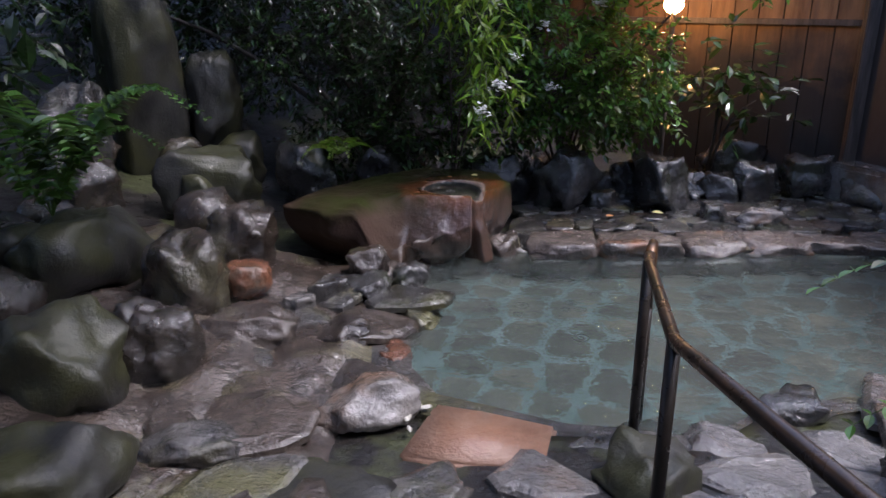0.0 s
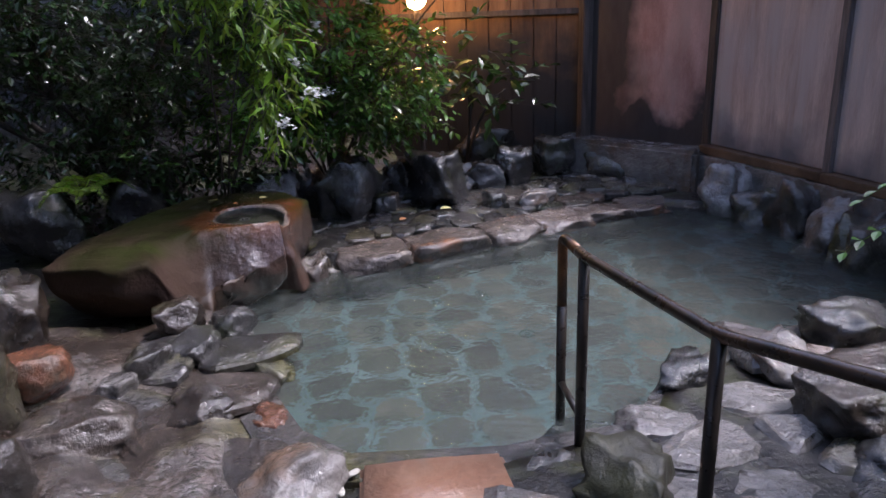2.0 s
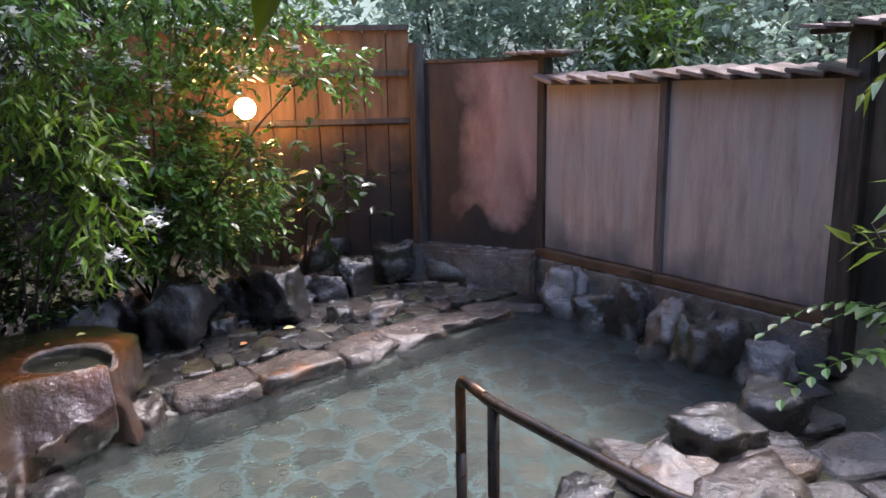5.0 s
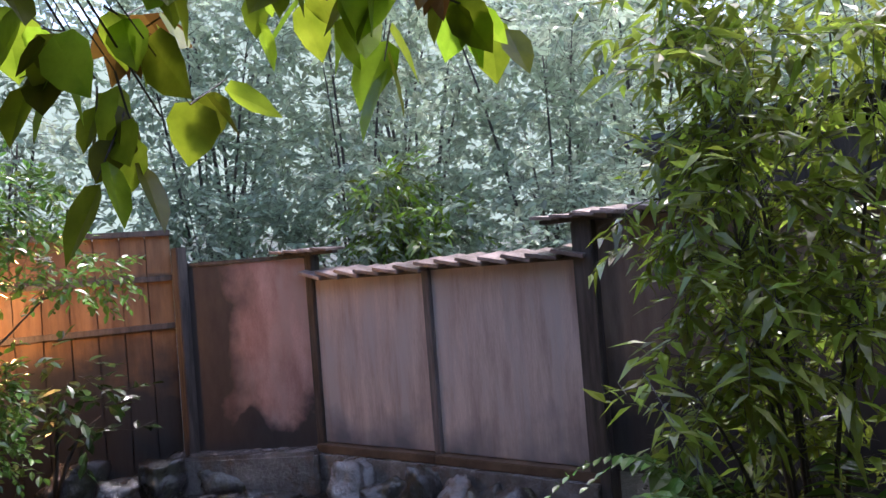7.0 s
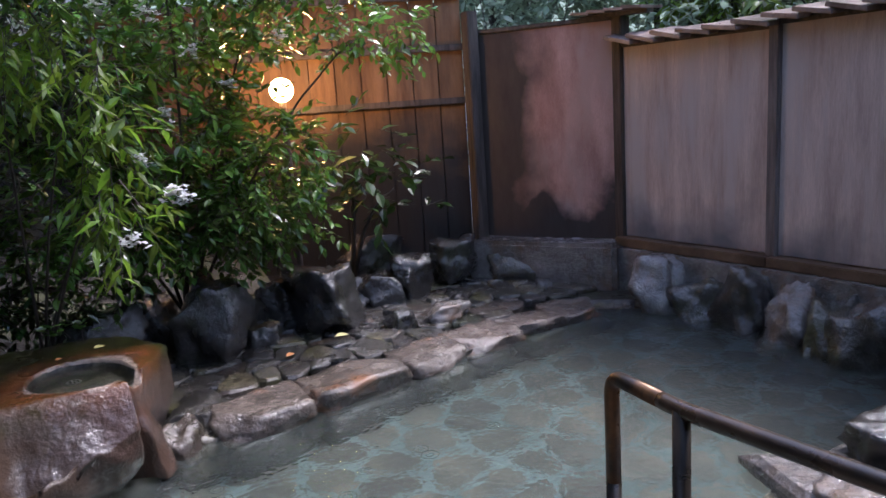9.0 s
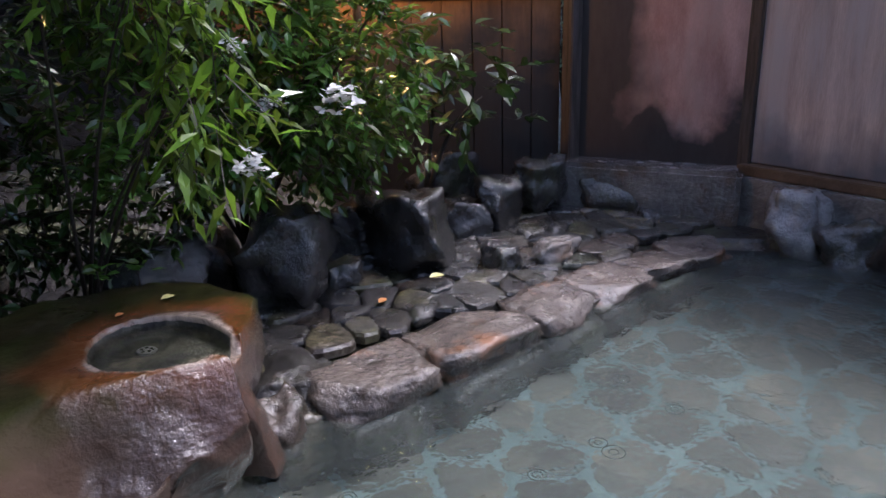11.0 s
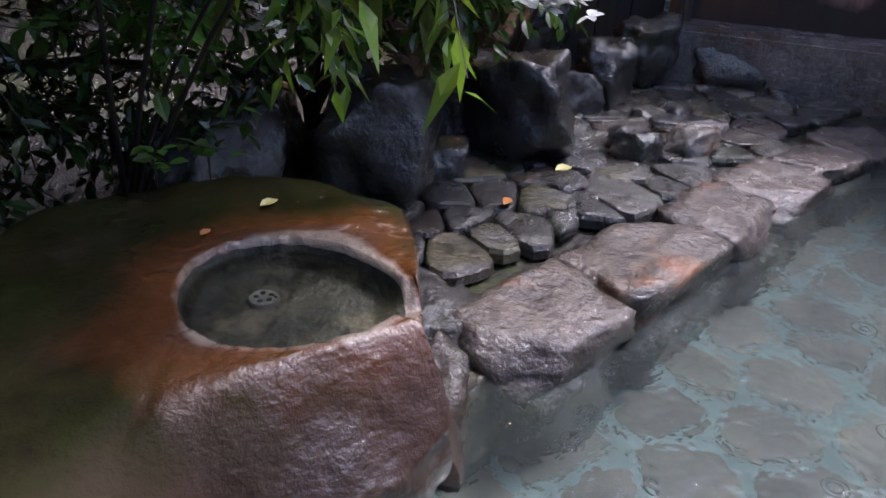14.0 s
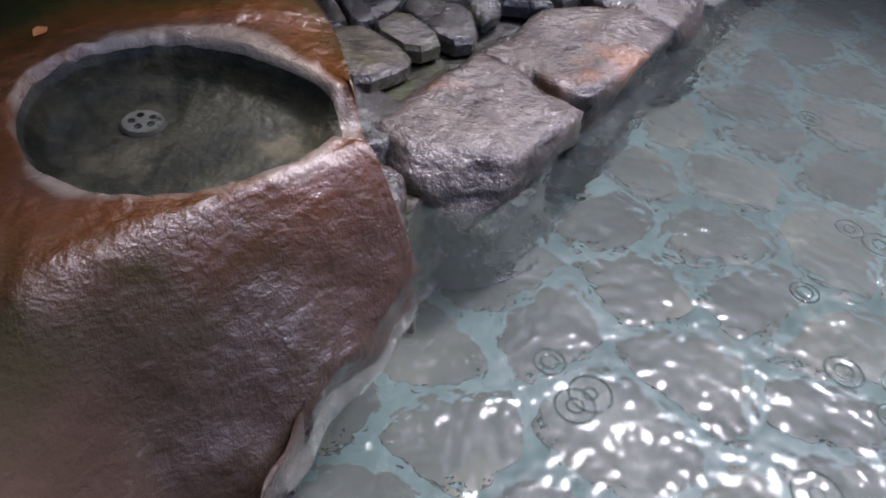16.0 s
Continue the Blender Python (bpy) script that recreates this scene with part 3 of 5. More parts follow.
small_roof(F1[0] - 0.02, F1[1] + 0.02, 2.44, 0.55, -1.3, 4, "small reddish shingle roof on a fence post")
small_roof(F3[0] - 0.03, F3[1] + 0.02, 2.49, 0.6, -1.55, 4, "small brown shingle roof on a fence post")
for p, q in ((F1, F2), (F2, F3)):
    sill = part("fence_sill", run_box(p, q, 0.12, 0.75, 0.815, 0.05), WOOD_RUST)
    tagged(sill, "rusty brown wooden sill beam along the fence foot", "trim", kind="structure")
    foot = part("fence_footing", run_box(p, q, 0.24, 0.3, 0.746, 0.04), ROCK_PALE)
    tagged(foot, "damp stone footing below the fence sill", "wall", kind="structure")

tagged(part("fence_footing", run_box(F0, F1, 0.3, 0.3, 0.79, 0.12, 0.03), ROCK_PALE), "low rough stone kerb at the foot of the red panel", "wall", kind="structure")

# lamp-lit plank fence behind the shrub
plank_fence = thing("plank_fence", (2.2, 8.0, 0.5), "amber plank fence with dark rails, lit by a lantern", "fence")
A, B = Vector((3.2, 7.42)), Vector((0.6, 8.75))
run = B - A
turn = math.atan2(run.y, run.x)
planks = 14
for k in range(planks):
    c = A + run * (k + 0.5) / planks
    o = part("plank", box_bm(run.length / planks - 0.008, 0.025, 2.25, (0, 0, 0), 0.003), AMBER_BLACK_BELOW, plank_fence)
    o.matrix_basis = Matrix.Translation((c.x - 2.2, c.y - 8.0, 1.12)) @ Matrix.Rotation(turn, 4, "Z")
o = part("backing_board", box_bm(run.length, 0.02, 2.2, (0, 0, 0), 0.003), AMBER_BLACK_BELOW, plank_fence)
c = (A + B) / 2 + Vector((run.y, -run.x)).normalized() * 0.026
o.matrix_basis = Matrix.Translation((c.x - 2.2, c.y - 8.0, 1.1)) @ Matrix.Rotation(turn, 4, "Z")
for z in (1.42, 1.84, 2.24):
    o = part("rail", box_bm(run.length, 0.05, 0.05, (0, 0, 0), 0.004), WOOD_DARK, plank_fence)
    c = (A + B) / 2 + Vector((run.y, -run.x)).normalized() * -0.04
    o.matrix_basis = Matrix.Translation((c.x - 2.2, c.y - 8.0, z - 0.0)) @ Matrix.Rotation(turn, 4, "Z")

lantern = thing("garden_lantern", (1.66, 7.5, 0.69), "round glowing amber garden lantern on a dark post", "lamp")
part("post", tube_bm([(0, 0, 0), (0, 0, 1.3)], 0.025), WOOD_DARK, lantern)
bm = bmesh.new()
bmesh.ops.create_uvsphere(bm, u_segments=20, v_segments=12, radius=0.085)
bmesh.ops.translate(bm, vec=(0, 0, 1.385), verts=bm.verts)
part("globe", bm, emitter("lamp_glow", (1.0, 0.52, 0.18), 45.0), lantern, "glowing warm glass globe", smooth=True)

# dark roof beyond the taller fence
shed = thing("shed_roof", (4.7, 1.9, 2.55), "dark metal shed roof behind the bamboo", "roof")
o = part("roof_sheet", box_bm(1.5, 3.0, 0.04, (0, 0, 0.42), 0.005), TILE_DARK, shed)
o.rotation_euler = (-0.08, 0.16, 0)
part("wall", box_bm(1.2, 2.8, 2.6, (0.1, 0, -0.97), 0.01), WOOD_DARK, shed)

# ---- hot spring slab with its carved basin ----
OUT = [(0.345, 5.9), (0.27, 5.73), (0.17, 5.585), (0.09, 5.475), (0.1, 5.35), (-0.08, 5.32), (-0.25, 5.27), (-0.45, 5.15), (-0.78, 5.1), (-1.2, 5.35), (-1.05, 5.75), (-0.75, 6.05), (-0.4, 6.38), (0.05, 6.33), (0.24, 6.15)]
BC = Vector((-0.07, 5.705))
TOP = 0.868


def rim_radius(a):
    return (0.203 + 0.05 * max(0.0, math.cos(a + 0.75)) ** 6 + 0.025 * max(0.0, math.cos(a - 1.8)) ** 4) * (1 + 0.025 * noise.noise(Vector((3 * math.cos(a), 3 * math.sin(a), 7))))


def reach(a):
    d = Vector((math.cos(a), math.sin(a)))
    best = 2.0
    for p, q in zip(OUT, OUT[1:] + OUT[:1]):
        p, q = Vector(p) - BC, Vector(q) - BC
        e = q - p
        den = d.x * e.y - d.y * e.x
        if abs(den) > 1e-9:
            t = (p.x * e.y - p.y * e.x) / den
            u = (p.x * d.y - p.y * d.x) / den
            if t > 0 and -1e-6 <= u <= 1 + 1e-6:
                best = min(best, t)
    return best


SPOUT = -0.72
ARMS, FLAT, SIDE = 240, 30, 14
prof = [0.25, 0.5, 0.7, 0.82, 0.91, 0.97, 1.0, 1.04, 1.1]
bm = bmesh.new()
rings = []
for k in range(len(prof) + FLAT + SIDE):
    ring = []
    for i in range(ARMS):
        a = 2 * math.pi * i / ARMS
        r1 = rim_radius(a)
        r2 = max(reach(a), r1 * 1.12)
        near = min(1.0, 1.8 * max(0.0, 1 - abs((a - SPOUT + math.pi) % (2 * math.pi) - math.pi) / 0.27))
        s = 0.0
        if k < len(prof):
            q = prof[k]
            r = r1 * q
            wall = max(0.0, (q - 0.8) / 0.2)
            z = TOP - 0.085 * (1 - min(1.0, wall) ** 1.3)
            if q > 0.6:
                z = min(z, TOP - 0.05 * near) if near else z
            z += 0.004 * noise.noise(Vector((q * 9 * math.cos(a), q * 9 * math.sin(a), 1)))
        elif k < len(prof) + FLAT:
            q = (k - len(prof) + 1) / FLAT
            r = r1 * 1.1 + (r2 - r1 * 1.1) * q
            z = TOP - 0.02 * max(0, q - 0.9) * 10 - (0.05 + 0.03 * q) * near
        else:
            s = (k - len(prof) - FLAT + 1) / SIDE
            r = r2 * (1 - 0.02 * math.sin(s * 3.1)) - 0.42 * max(0, s - 0.4) ** 1.3 * (1 - near) + 0.1 * s * near
            z = TOP - 0.02 - 0.08 * near - 0.36 * s
        x, y = BC.x + r * math.cos(a), BC.y + r * math.sin(a)
        if k >= len(prof):
            front = 1 if x > -0.34 else max(0, 1 - (-0.34 - x) * 3.2)
            fall = max(0.0, 5.49 - 0.12 * (x + 0.1) - y) * front
            fall = 1.35 * fall * fall / (fall + 0.05)
            if s:
                fall = max(0.0, min(0.16, fall + 0.1 * s * front * (1 - near)))
            z -= 1.4 * fall * (1 - 0.6 * near)
            z -= 0.05 * max(0.0, -0.3 - x)
            w = min(1.0, (k - len(prof) + 1) / 9)
            nz = noise.fractal(Vector((x * 3.2, y * 3.2, z * 3 + 3)), 1.0, 2.0, 4)
            z += (0.012 + 0.045 * min(fall * 6, 1)) * w * nz
            z += 0.006 * w * noise.fractal(Vector((x * 16, y * 16, z * 16)), 1.0, 2.0, 3)
            u, v = (x + 0.435) * 0.763 + (y - 5.505) * 0.646, -(x + 0.435) * 0.646 + (y - 5.505) * 0.763
            v += 0.02 * noise.noise(Vector((u * 14, 3, 5)))
            if abs(u) < 0.12:
                z -= 0.022 * math.exp(-(v / 0.014) ** 2) * (1 - abs(u) / 0.12)
            if s:
                q = 0.03 * noise.fractal(Vector((x * 5, y * 5, z * 6)), 1.0, 2.0, 3)
                x, y = x + q * math.cos(a), y + q * math.sin(a)
        ring.append(bm.verts.new((x, y, z)))
    rings.append(ring)
c = bm.verts.new((BC.x, BC.y, TOP - 0.086))
for i in range(ARMS):
    bm.faces.new((rings[0][i], rings[0][(i + 1) % ARMS], c)).material_index = 1
for k, (a_, b_) in enumerate(zip(rings, rings[1:])):
    for i in range(ARMS):
        bm.faces.new((a_[i], b_[i], b_[(i + 1) % ARMS], a_[(i + 1) % ARMS])).material_index = 1 if k < 5 else 0
bmesh.ops.recalc_face_normals(bm, faces=bm.faces[:])


def slab_material():
    """Olive slab, rust-stained round the basin, with a pale mineral lip and a dark algae bowl."""
    m = mat("spring_slab_stone", (0.016, 0.014, 0.006), (0.042, 0.034, 0.014), scale=5.0, c3=(0.026, 0.03, 0.008), c3_amount=0.8, rough=(0.1, 0.28), coat=0.4, spec=0.5, bump=0.6, fine=45, distance=0.022)
    n, l = m.node_tree.nodes, m.node_tree.links
    b = n["Principled BSDF"]
    col = b.inputs["Base Color"].links[0].from_socket
    tc = n.new("ShaderNodeTexCoord")
    t = n.new("ShaderNodeTexNoise")
    t.inputs["Scale"].default_value, t.inputs["Detail"].default_value = 5.0, 6.0
    l.new(tc.outputs["Object"], t.inputs["Vector"])
    ds = n.new("ShaderNodeVectorMath")
    ds.operation = "DISTANCE"
    fl = n.new("ShaderNodeVectorMath")
    fl.operation = "MULTIPLY"
    fl.inputs[1].default_value = (1, 1, 0)
    sh = n.new("ShaderNodeMapping")
    sh.vector_type = "TEXTURE"
    sh.inputs["Location"].default_value = (BC.x + 0.02, BC.y - 0.015, 0)
    sh.inputs["Rotation"].default_value = (0, 0, -0.8)
    sh.inputs["Scale"].default_value = (1.1, 1.0, 1)
    l.new(tc.outputs["Object"], sh.inputs["Vector"])
    l.new(sh.outputs[0], fl.inputs[0])
    l.new(fl.outputs[0], ds.inputs[0])
    ds.inputs[1].default_value = (0, 0, 0)
    wob = n.new("ShaderNodeMath")
    wob.operation = "MULTIPLY_ADD"
    wob.inputs[1].default_value = 0.34
    l.new(t.outputs["Fac"], wob.inputs[0])
    l.new(ds.outputs["Value"], wob.inputs[2])

    def band(src, lo, hi, a, c):
        r = n.new("ShaderNodeMapRange")
        r.inputs["From Min"].default_value, r.inputs["From Max"].default_value = lo, hi
        r.inputs["To Min"].default_value, r.inputs["To Max"].default_value = a, c
        l.new(src, r.inputs["Value"])
        return r.outputs[0]

    def over(fac, below, colour):
        x = n.new("ShaderNodeMix")
        x.data_type = "RGBA"
        l.new(fac, x.inputs[0])
        l.new(below, x.inputs[6])
        x.inputs[7].default_value = (*colour, 1)
        return x.outputs[2]

    col = over(band(wob.outputs[0], 0.38, 0.55, 0.9, 0.0), col, (0.17, 0.053, 0.016))
    col = over(band(wob.outputs[0], 0.36, 0.42, 0.6, 0.0), col, (0.10, 0.06, 0.046))
    lip = n.new("ShaderNodeMath")
    lip.operation = "MULTIPLY_ADD"
    lip.inputs[1].default_value = 0.13
    l.new(t.outputs["Fac"], lip.inputs[0])
    l.new(ds.outputs["Value"], lip.inputs[2])
    col = over(band(lip.outputs[0], 0.270, 0.288, 0.85, 0.0), col, (0.36, 0.29, 0.23))
    # purple-brown wet stone on the face below the spout
    fr = n.new("ShaderNodeSeparateXYZ")
    l.new(tc.outputs["Object"], fr.inputs[0])
    frw = n.new("ShaderNodeMath")
    frw.operation = "MULTIPLY_ADD"
    frw.inputs[1].default_value = 0.16
    l.new(t.outputs["Fac"], frw.inputs[0])
    l.new(fr.outputs["Z"], frw.inputs[2])
    col = over(band(frw.outputs[0], 0.83, 0.93, 0.8, 0.0), col, (0.07, 0.042, 0.033))
    # mossy parts are dull, the part washed by the overflow is polished
    sep = n.new("ShaderNodeSeparateXYZ")
    l.new(tc.outputs["Object"], sep.inputs[0])
    washed = n.new("ShaderNodeMath")
    washed.operation = "MULTIPLY_ADD"
    washed.inputs[1].default_value = -0.5
    l.new(t.outputs["Fac"], washed.inputs[0])
    l.new(sep.outputs["X"], washed.inputs[2])
    l.new(band(washed.outputs[0], -0.62, -0.48, 0.0, 0.95), b.inputs["Coat Weight"])
    l.new(band(washed.outputs[0], -0.62, -0.48, 0.06, 0.5), b.inputs["Specular IOR Level"])
    dull = n.new("ShaderNodeMath")
    dull.operation = "ADD"
    l.new(b.inputs["Roughness"].links[0].from_socket, dull.inputs[0])
    l.new(band(washed.outputs[0], -0.62, -0.48, 0.4, 0.0), dull.inputs[1])
    l.new(dull.outputs[0], b.inputs["Roughness"])
    l.new(col, b.inputs["Base Color"])
    return m


BOWL = mat("algae_bowl_stone", (0.012, 0.013, 0.012), (0.062, 0.058, 0.038), scale=16.0, c3=(0.11, 0.095, 0.065), c3_amount=0.2, rough=(0.4, 0.7), bump=0.5, fine=60)
slab = part("basin_rock", bm, slab_material(), smooth=True)
slab.data.materials.append(BOWL)
tagged(slab, "broad rust-stained wet rock slab with a carved round basin", "rock")
bm = bmesh.new()
bm.faces.new([bm.verts.new((0.985 * rim_radius(a) * math.cos(a), 0.985 * rim_radius(a) * math.sin(a), 0)) for a in (2 * math.pi * i / 60 for i in range(60))])
o = part("basin_water", bm, BASIN_WATER, slab, "clear overflowing spring water")
o.location = (BC.x, BC.y, TOP - 0.03)
o.visible_shadow = False
drain = part("drain", tube_bm([(0, 0, 0), (0, 0, 0.014)], [0.034, 0.03], 24), STEEL, slab, "round perforated steel inlet cap")
drain.location = (-0.085, 5.768, 0.782)
for k in range(5):
    a = 2 * math.pi * k / 5
    h = part("hole", tube_bm([(0, 0, 0.012), (0, 0, 0.016)], 0.006, 8), ROCK_DARK, drain)
    h.location = (0.016 * math.cos(a), 0.016 * math.sin(a), 0)

# ---- handrail ----
rail = thing("handrail", (0.9, 3.3, 0.4), "dark steel handrail at the pool steps, worn bronze at its end", "handrail")
RB = Vector((-0.9, -3.3, -0.4))
P0, P1, P2, P3 = Vector((0.966, 3.565, 1.208)), Vector((0.905, 3.294, 1.222)), Vector((0.857, 2.524, 1.263)), Vector((1.13, 0.85, 1.53))
part("end_bend", tube_bm([p + RB for p in rounded([P0 - Vector((0, 0, 0.3)), P0, P0.lerp(P1, 0.75)], 0.05)], 0.02, 14), RAIL_WORN, rail, "worn bronze end of the grip tube", smooth=True)
part("top_rail", tube_bm([p + RB for p in rounded([P0.lerp(P1, 0.75), P1, P2, P3], 0.05)], 0.0202, 14), RAIL_BROWN, rail, "dark brown grip tube", smooth=True)
part("post", tube_bm([Vector((P0.x, P0.y, 0.3)) + RB, P0 - Vector((0, 0, 0.29)) + RB], 0.0205, 14), RAIL, rail, smooth=True)
part("post", tube_bm([Vector((P1.x, P1.y, 0.42)) + RB, P1 + RB], 0.0205, 14), RAIL, rail, smooth=True)
part("post", tube_bm([Vector((P2.x, P2.y, 0.35)) + RB, P2 + RB], 0.0205, 14), RAIL, rail, smooth=True)
part("cross_bar", tube_bm([Vector((P0.x, P0.y, 0.57)) + RB, Vector((P1.x, P1.y, 0.57)) + RB], 0.014, 10), RAIL, rail, smooth=True)

# ---- boulders and stones ----
G = "wet dark boulder on the rocky pool bank"
rock(-1.46, 3.25, 0.45, 0.52, 0.55, 0.5, ROCK_MOSS, "dark wet boulder with a pale lit top", rz=0.4)
rock(-1.22, 3.52, 0.45, 0.42, 0.42, 0.42, ROCK_BROWN_SHADED, "brown wet boulder with a notched face", rz=1.1, square=0.5)
rock(-1.36, 4.22, 0.5, 0.45, 0.45, 0.46, ROCK_BROWN_SHADED, "round dark wet boulder", rz=2.0, facets=3)
rock(-1.13, 4.47, 0.52, 0.31, 0.28, 0.2, ROCK_RED, "small rust-red round stone", rz=0.3, facets=3, rough=0.06)
rock(-1.3, 4.98, 0.55, 0.56, 0.5, 0.36, ROCK_BROWN_SHADED, G, rz=1.7)
rock(-0.95, 4.02, 0.42, 0.55, 0.45, 0.2, ROCK_BROWN, "low domed brown stone set in the bank", rz=0.2, facets=4)
rock(-0.44, 4.1, 0.38, 0.3, 0.3, 0.17, ROCK_BROWN, "reddish low stone with a pale chipped edge", rz=1.0, square=0.4)
rock(-0.2, 3.42, 0.38, 0.5, 0.36, 0.23, ROCK_PALE, "shiny pale boulder at the pool corner", rz=0.5, facets=8)
rock(-0.81, 3.0, 0.42, 0.46, 0.26, 0.16, ROCK, "flat grey wet stone", rz=0.15)
rock(-1.98, 4.3, 0.55, 0.85, 0.7, 0.5, ROCK_MOSS, "large mossy boulder on the bank", rz=0.9)
rock(-2.2, 4.0, 0.55, 0.45, 0.4, 0.3, ROCK_BROWN_SHADED, G, rz=2.2)
rock(-2.76, 6.6, 0.9, 0.75, 0.6, 1.4, ROCK_MOSS, "tall upright mossy standing stone", "standing_stone", rz=0.3, facets=6, rough=0.14)
rock(-2.22, 6.85, 0.95, 0.5, 0.42, 0.78, ROCK_MOSS, "smaller upright mossy stone", "standing_stone", rz=0.8, facets=3)
rock(-1.85, 5.75, 0.6, 0.85, 0.6, 0.52, ROCK_MOSS, "broad mossy boulder behind the pool bank", rz=0.35)
rock(-2.95, 5.95, 0.75, 0.6, 0.5, 0.8, ROCK_DARK, "dark angular boulder below the ferns", rz=1.4, square=0.4)
rock(-2.6, 5.4, 0.7, 0.6, 0.5, 0.4, ROCK_BROWN_SHADED, G, rz=2.7)
rock(-1.12, 2.66, 0.45, 0.62, 0.5, 0.32, ROCK_MOSS, "low dark boulder beside the steps", rz=0.9)
rock(-0.55, 5.0, 0.45, 0.3, 0.25, 0.2, ROCK_BROWN, "small brown stone below the basin slab", rz=0.6)
rock(-0.28, 4.98, 0.36, 0.32, 0.3, 0.2, ROCK_DARK, "dark wet stone below the basin slab", rz=1.6)
rock(-0.68, 4.58, 0.42, 0.28, 0.26, 0.18, ROCK, G, rz=0.6)
rock(-0.82, 4.42, 0.44, 0.24, 0.2, 0.11, ROCK_PALE, "small tan flat stone", rz=0.9, facets=4)
rock(-0.2, 4.02, 0.3, 0.2, 0.3, 0.15, ROCK_RED, "orange stained stone at the water edge", rz=0.1)
rock(-0.15, 4.55, 0.3, 0.3, 0.5, 0.19, ROCK, "flat grey stone at the water edge", rz=0.1, square=0.5)
rock(-0.45, 4.72, 0.4, 0.34, 0.28, 0.16, ROCK_DARK, "dark flat stone with a pale edge", rz=0.4, square=0.4)
rock(0.31, 5.72, 0.2, 0.24, 0.26, 0.36, ROCK_BROWN, "leaning grey stone beside the spout", rz=0.5, square=0.3)
rock(-0.72, 3.5, 0.35, 0.62, 0.42, 0.17, ROCK_BROWN, "broad flat brown stone of the bank", rz=0.3, facets=4)
rock(-0.4, 2.82, 0.33, 0.95, 0.5, 0.17, ROCK_MOSS, "broad flat mossy paving stone", rz=0.1, facets=4, square=0.4)
rock(0.12, 2.86, 0.36, 0.4, 0.36, 0.13, ROCK, "flat grey stone by the step", rz=0.8, square=0.5)
rock(0.93, 2.98, 0.36, 0.36, 0.36, 0.26, ROCK_MOSS, "squat olive stone at the rail foot", rz=0.5, square=0.6)
rock(0.78, 3.3, 0.25, 0.36, 0.3, 0.22, ROCK_DARK, "dark flat rock under the rail posts", rz=0.7, square=0.4)
rock(1.02, 3.5, 0.12, 0.36, 0.3, 0.25, ROCK_DARK, "submerged rock carrying the rail end post", rz=0.2)
for x, y, w, d, h, m, lab in (
        (1.62, 3.58, 0.4, 0.32, 0.18, ROCK_DARK, "dark flat shining rock at the water edge"), (1.27, 3.28, 0.38, 0.34, 0.12, ROCK_PALE, "pale flat wet stone"),
        (1.58, 3.14, 0.36, 0.3, 0.11, ROCK_BROWN, "tan flat paving stone"), (1.14, 2.95, 0.36, 0.3, 0.12, ROCK, "grey flat paving stone"), (1.4, 2.78, 0.4, 0.34, 0.12, ROCK_PALE, "pale flat wet stone"),
        (2.05, 3.5, 0.5, 0.36, 0.22, ROCK_PALE, "pale rough rock at the water edge"), (2.55, 3.6, 0.55, 0.4, 0.26, ROCK, "grey rough rock at the water edge"),
        (3.05, 3.6, 0.5, 0.45, 0.3, ROCK, "grey rough rock near the fence")):
    rock(x, y, 0.36, w, d, h, m, lab, rz=x * 2.1, square=0.4, group="stones of the near shore")
rock(2.05, 3.02, 0.42, 0.85, 0.45, 0.26, ROCK_BROWN, "large flat reddish rock with a dark undercut", rz=0.2, square=0.5)
rock(1.85, 2.68, 0.42, 0.55, 0.4, 0.14, ROCK_DARK, "dark wet rock behind the rail", rz=0.4, square=0.4)

rock(0.8, 6.78, 0.46, 0.64, 0.5, 0.52, ROCK_DARK, "black wet angular boulder under the shrub", rz=0.6, facets=14, rough=0.24, square=0.3)
rock(1.56, 6.85, 0.46, 0.68, 0.5, 0.45, ROCK_DARK, "black boulder with pale lit facets", rz=1.4, facets=14, rough=0.24, square=0.3)
rock(1.92, 6.47, 0.44, 0.28, 0.26, 0.17, ROCK_DARK, "small dark angular stone on the ledge", rz=0.9)
rock(2.25, 6.4, 0.44, 0.42, 0.24, 0.15, ROCK_PALE, "small angular stone with bright wet top", rz=0.2, square=0.4)
rock(2.35, 7.65, 0.5, 0.7, 0.4, 0.42, ROCK_DARK, "dark blocky boulder below the shrub", rz=0.1, square=0.5)
rock(2.85, 7.25, 0.5, 0.5, 0.4, 0.36, ROCK_DARK, "dark blocky boulder by the fence", rz=0.5, square=0.5)
rock(3.3, 6.95, 0.45, 0.55, 0.36, 0.32, ROCK, "long grey rock at the fence corner", rz=-0.9, square=0.5)
rock(0.15, 6.75, 0.5, 0.6, 0.5, 0.4, ROCK_DARK, "dark rock behind the basin slab", rz=0.3)
rock(-0.7, 6.75, 0.55, 0.8, 0.5, 0.45, ROCK_DARK, "dark rock behind the basin slab", rz=1.3)
rock(-1.35, 6.45, 0.6, 0.6, 0.5, 0.42, ROCK_DARK, "dark rock with a flat face in the bank", rz=2.3)
rock(1.1, 6.75, 0.42, 0.3, 0.28, 0.2, ROCK_DARK, "small dark stone between the boulders", rz=0.3)

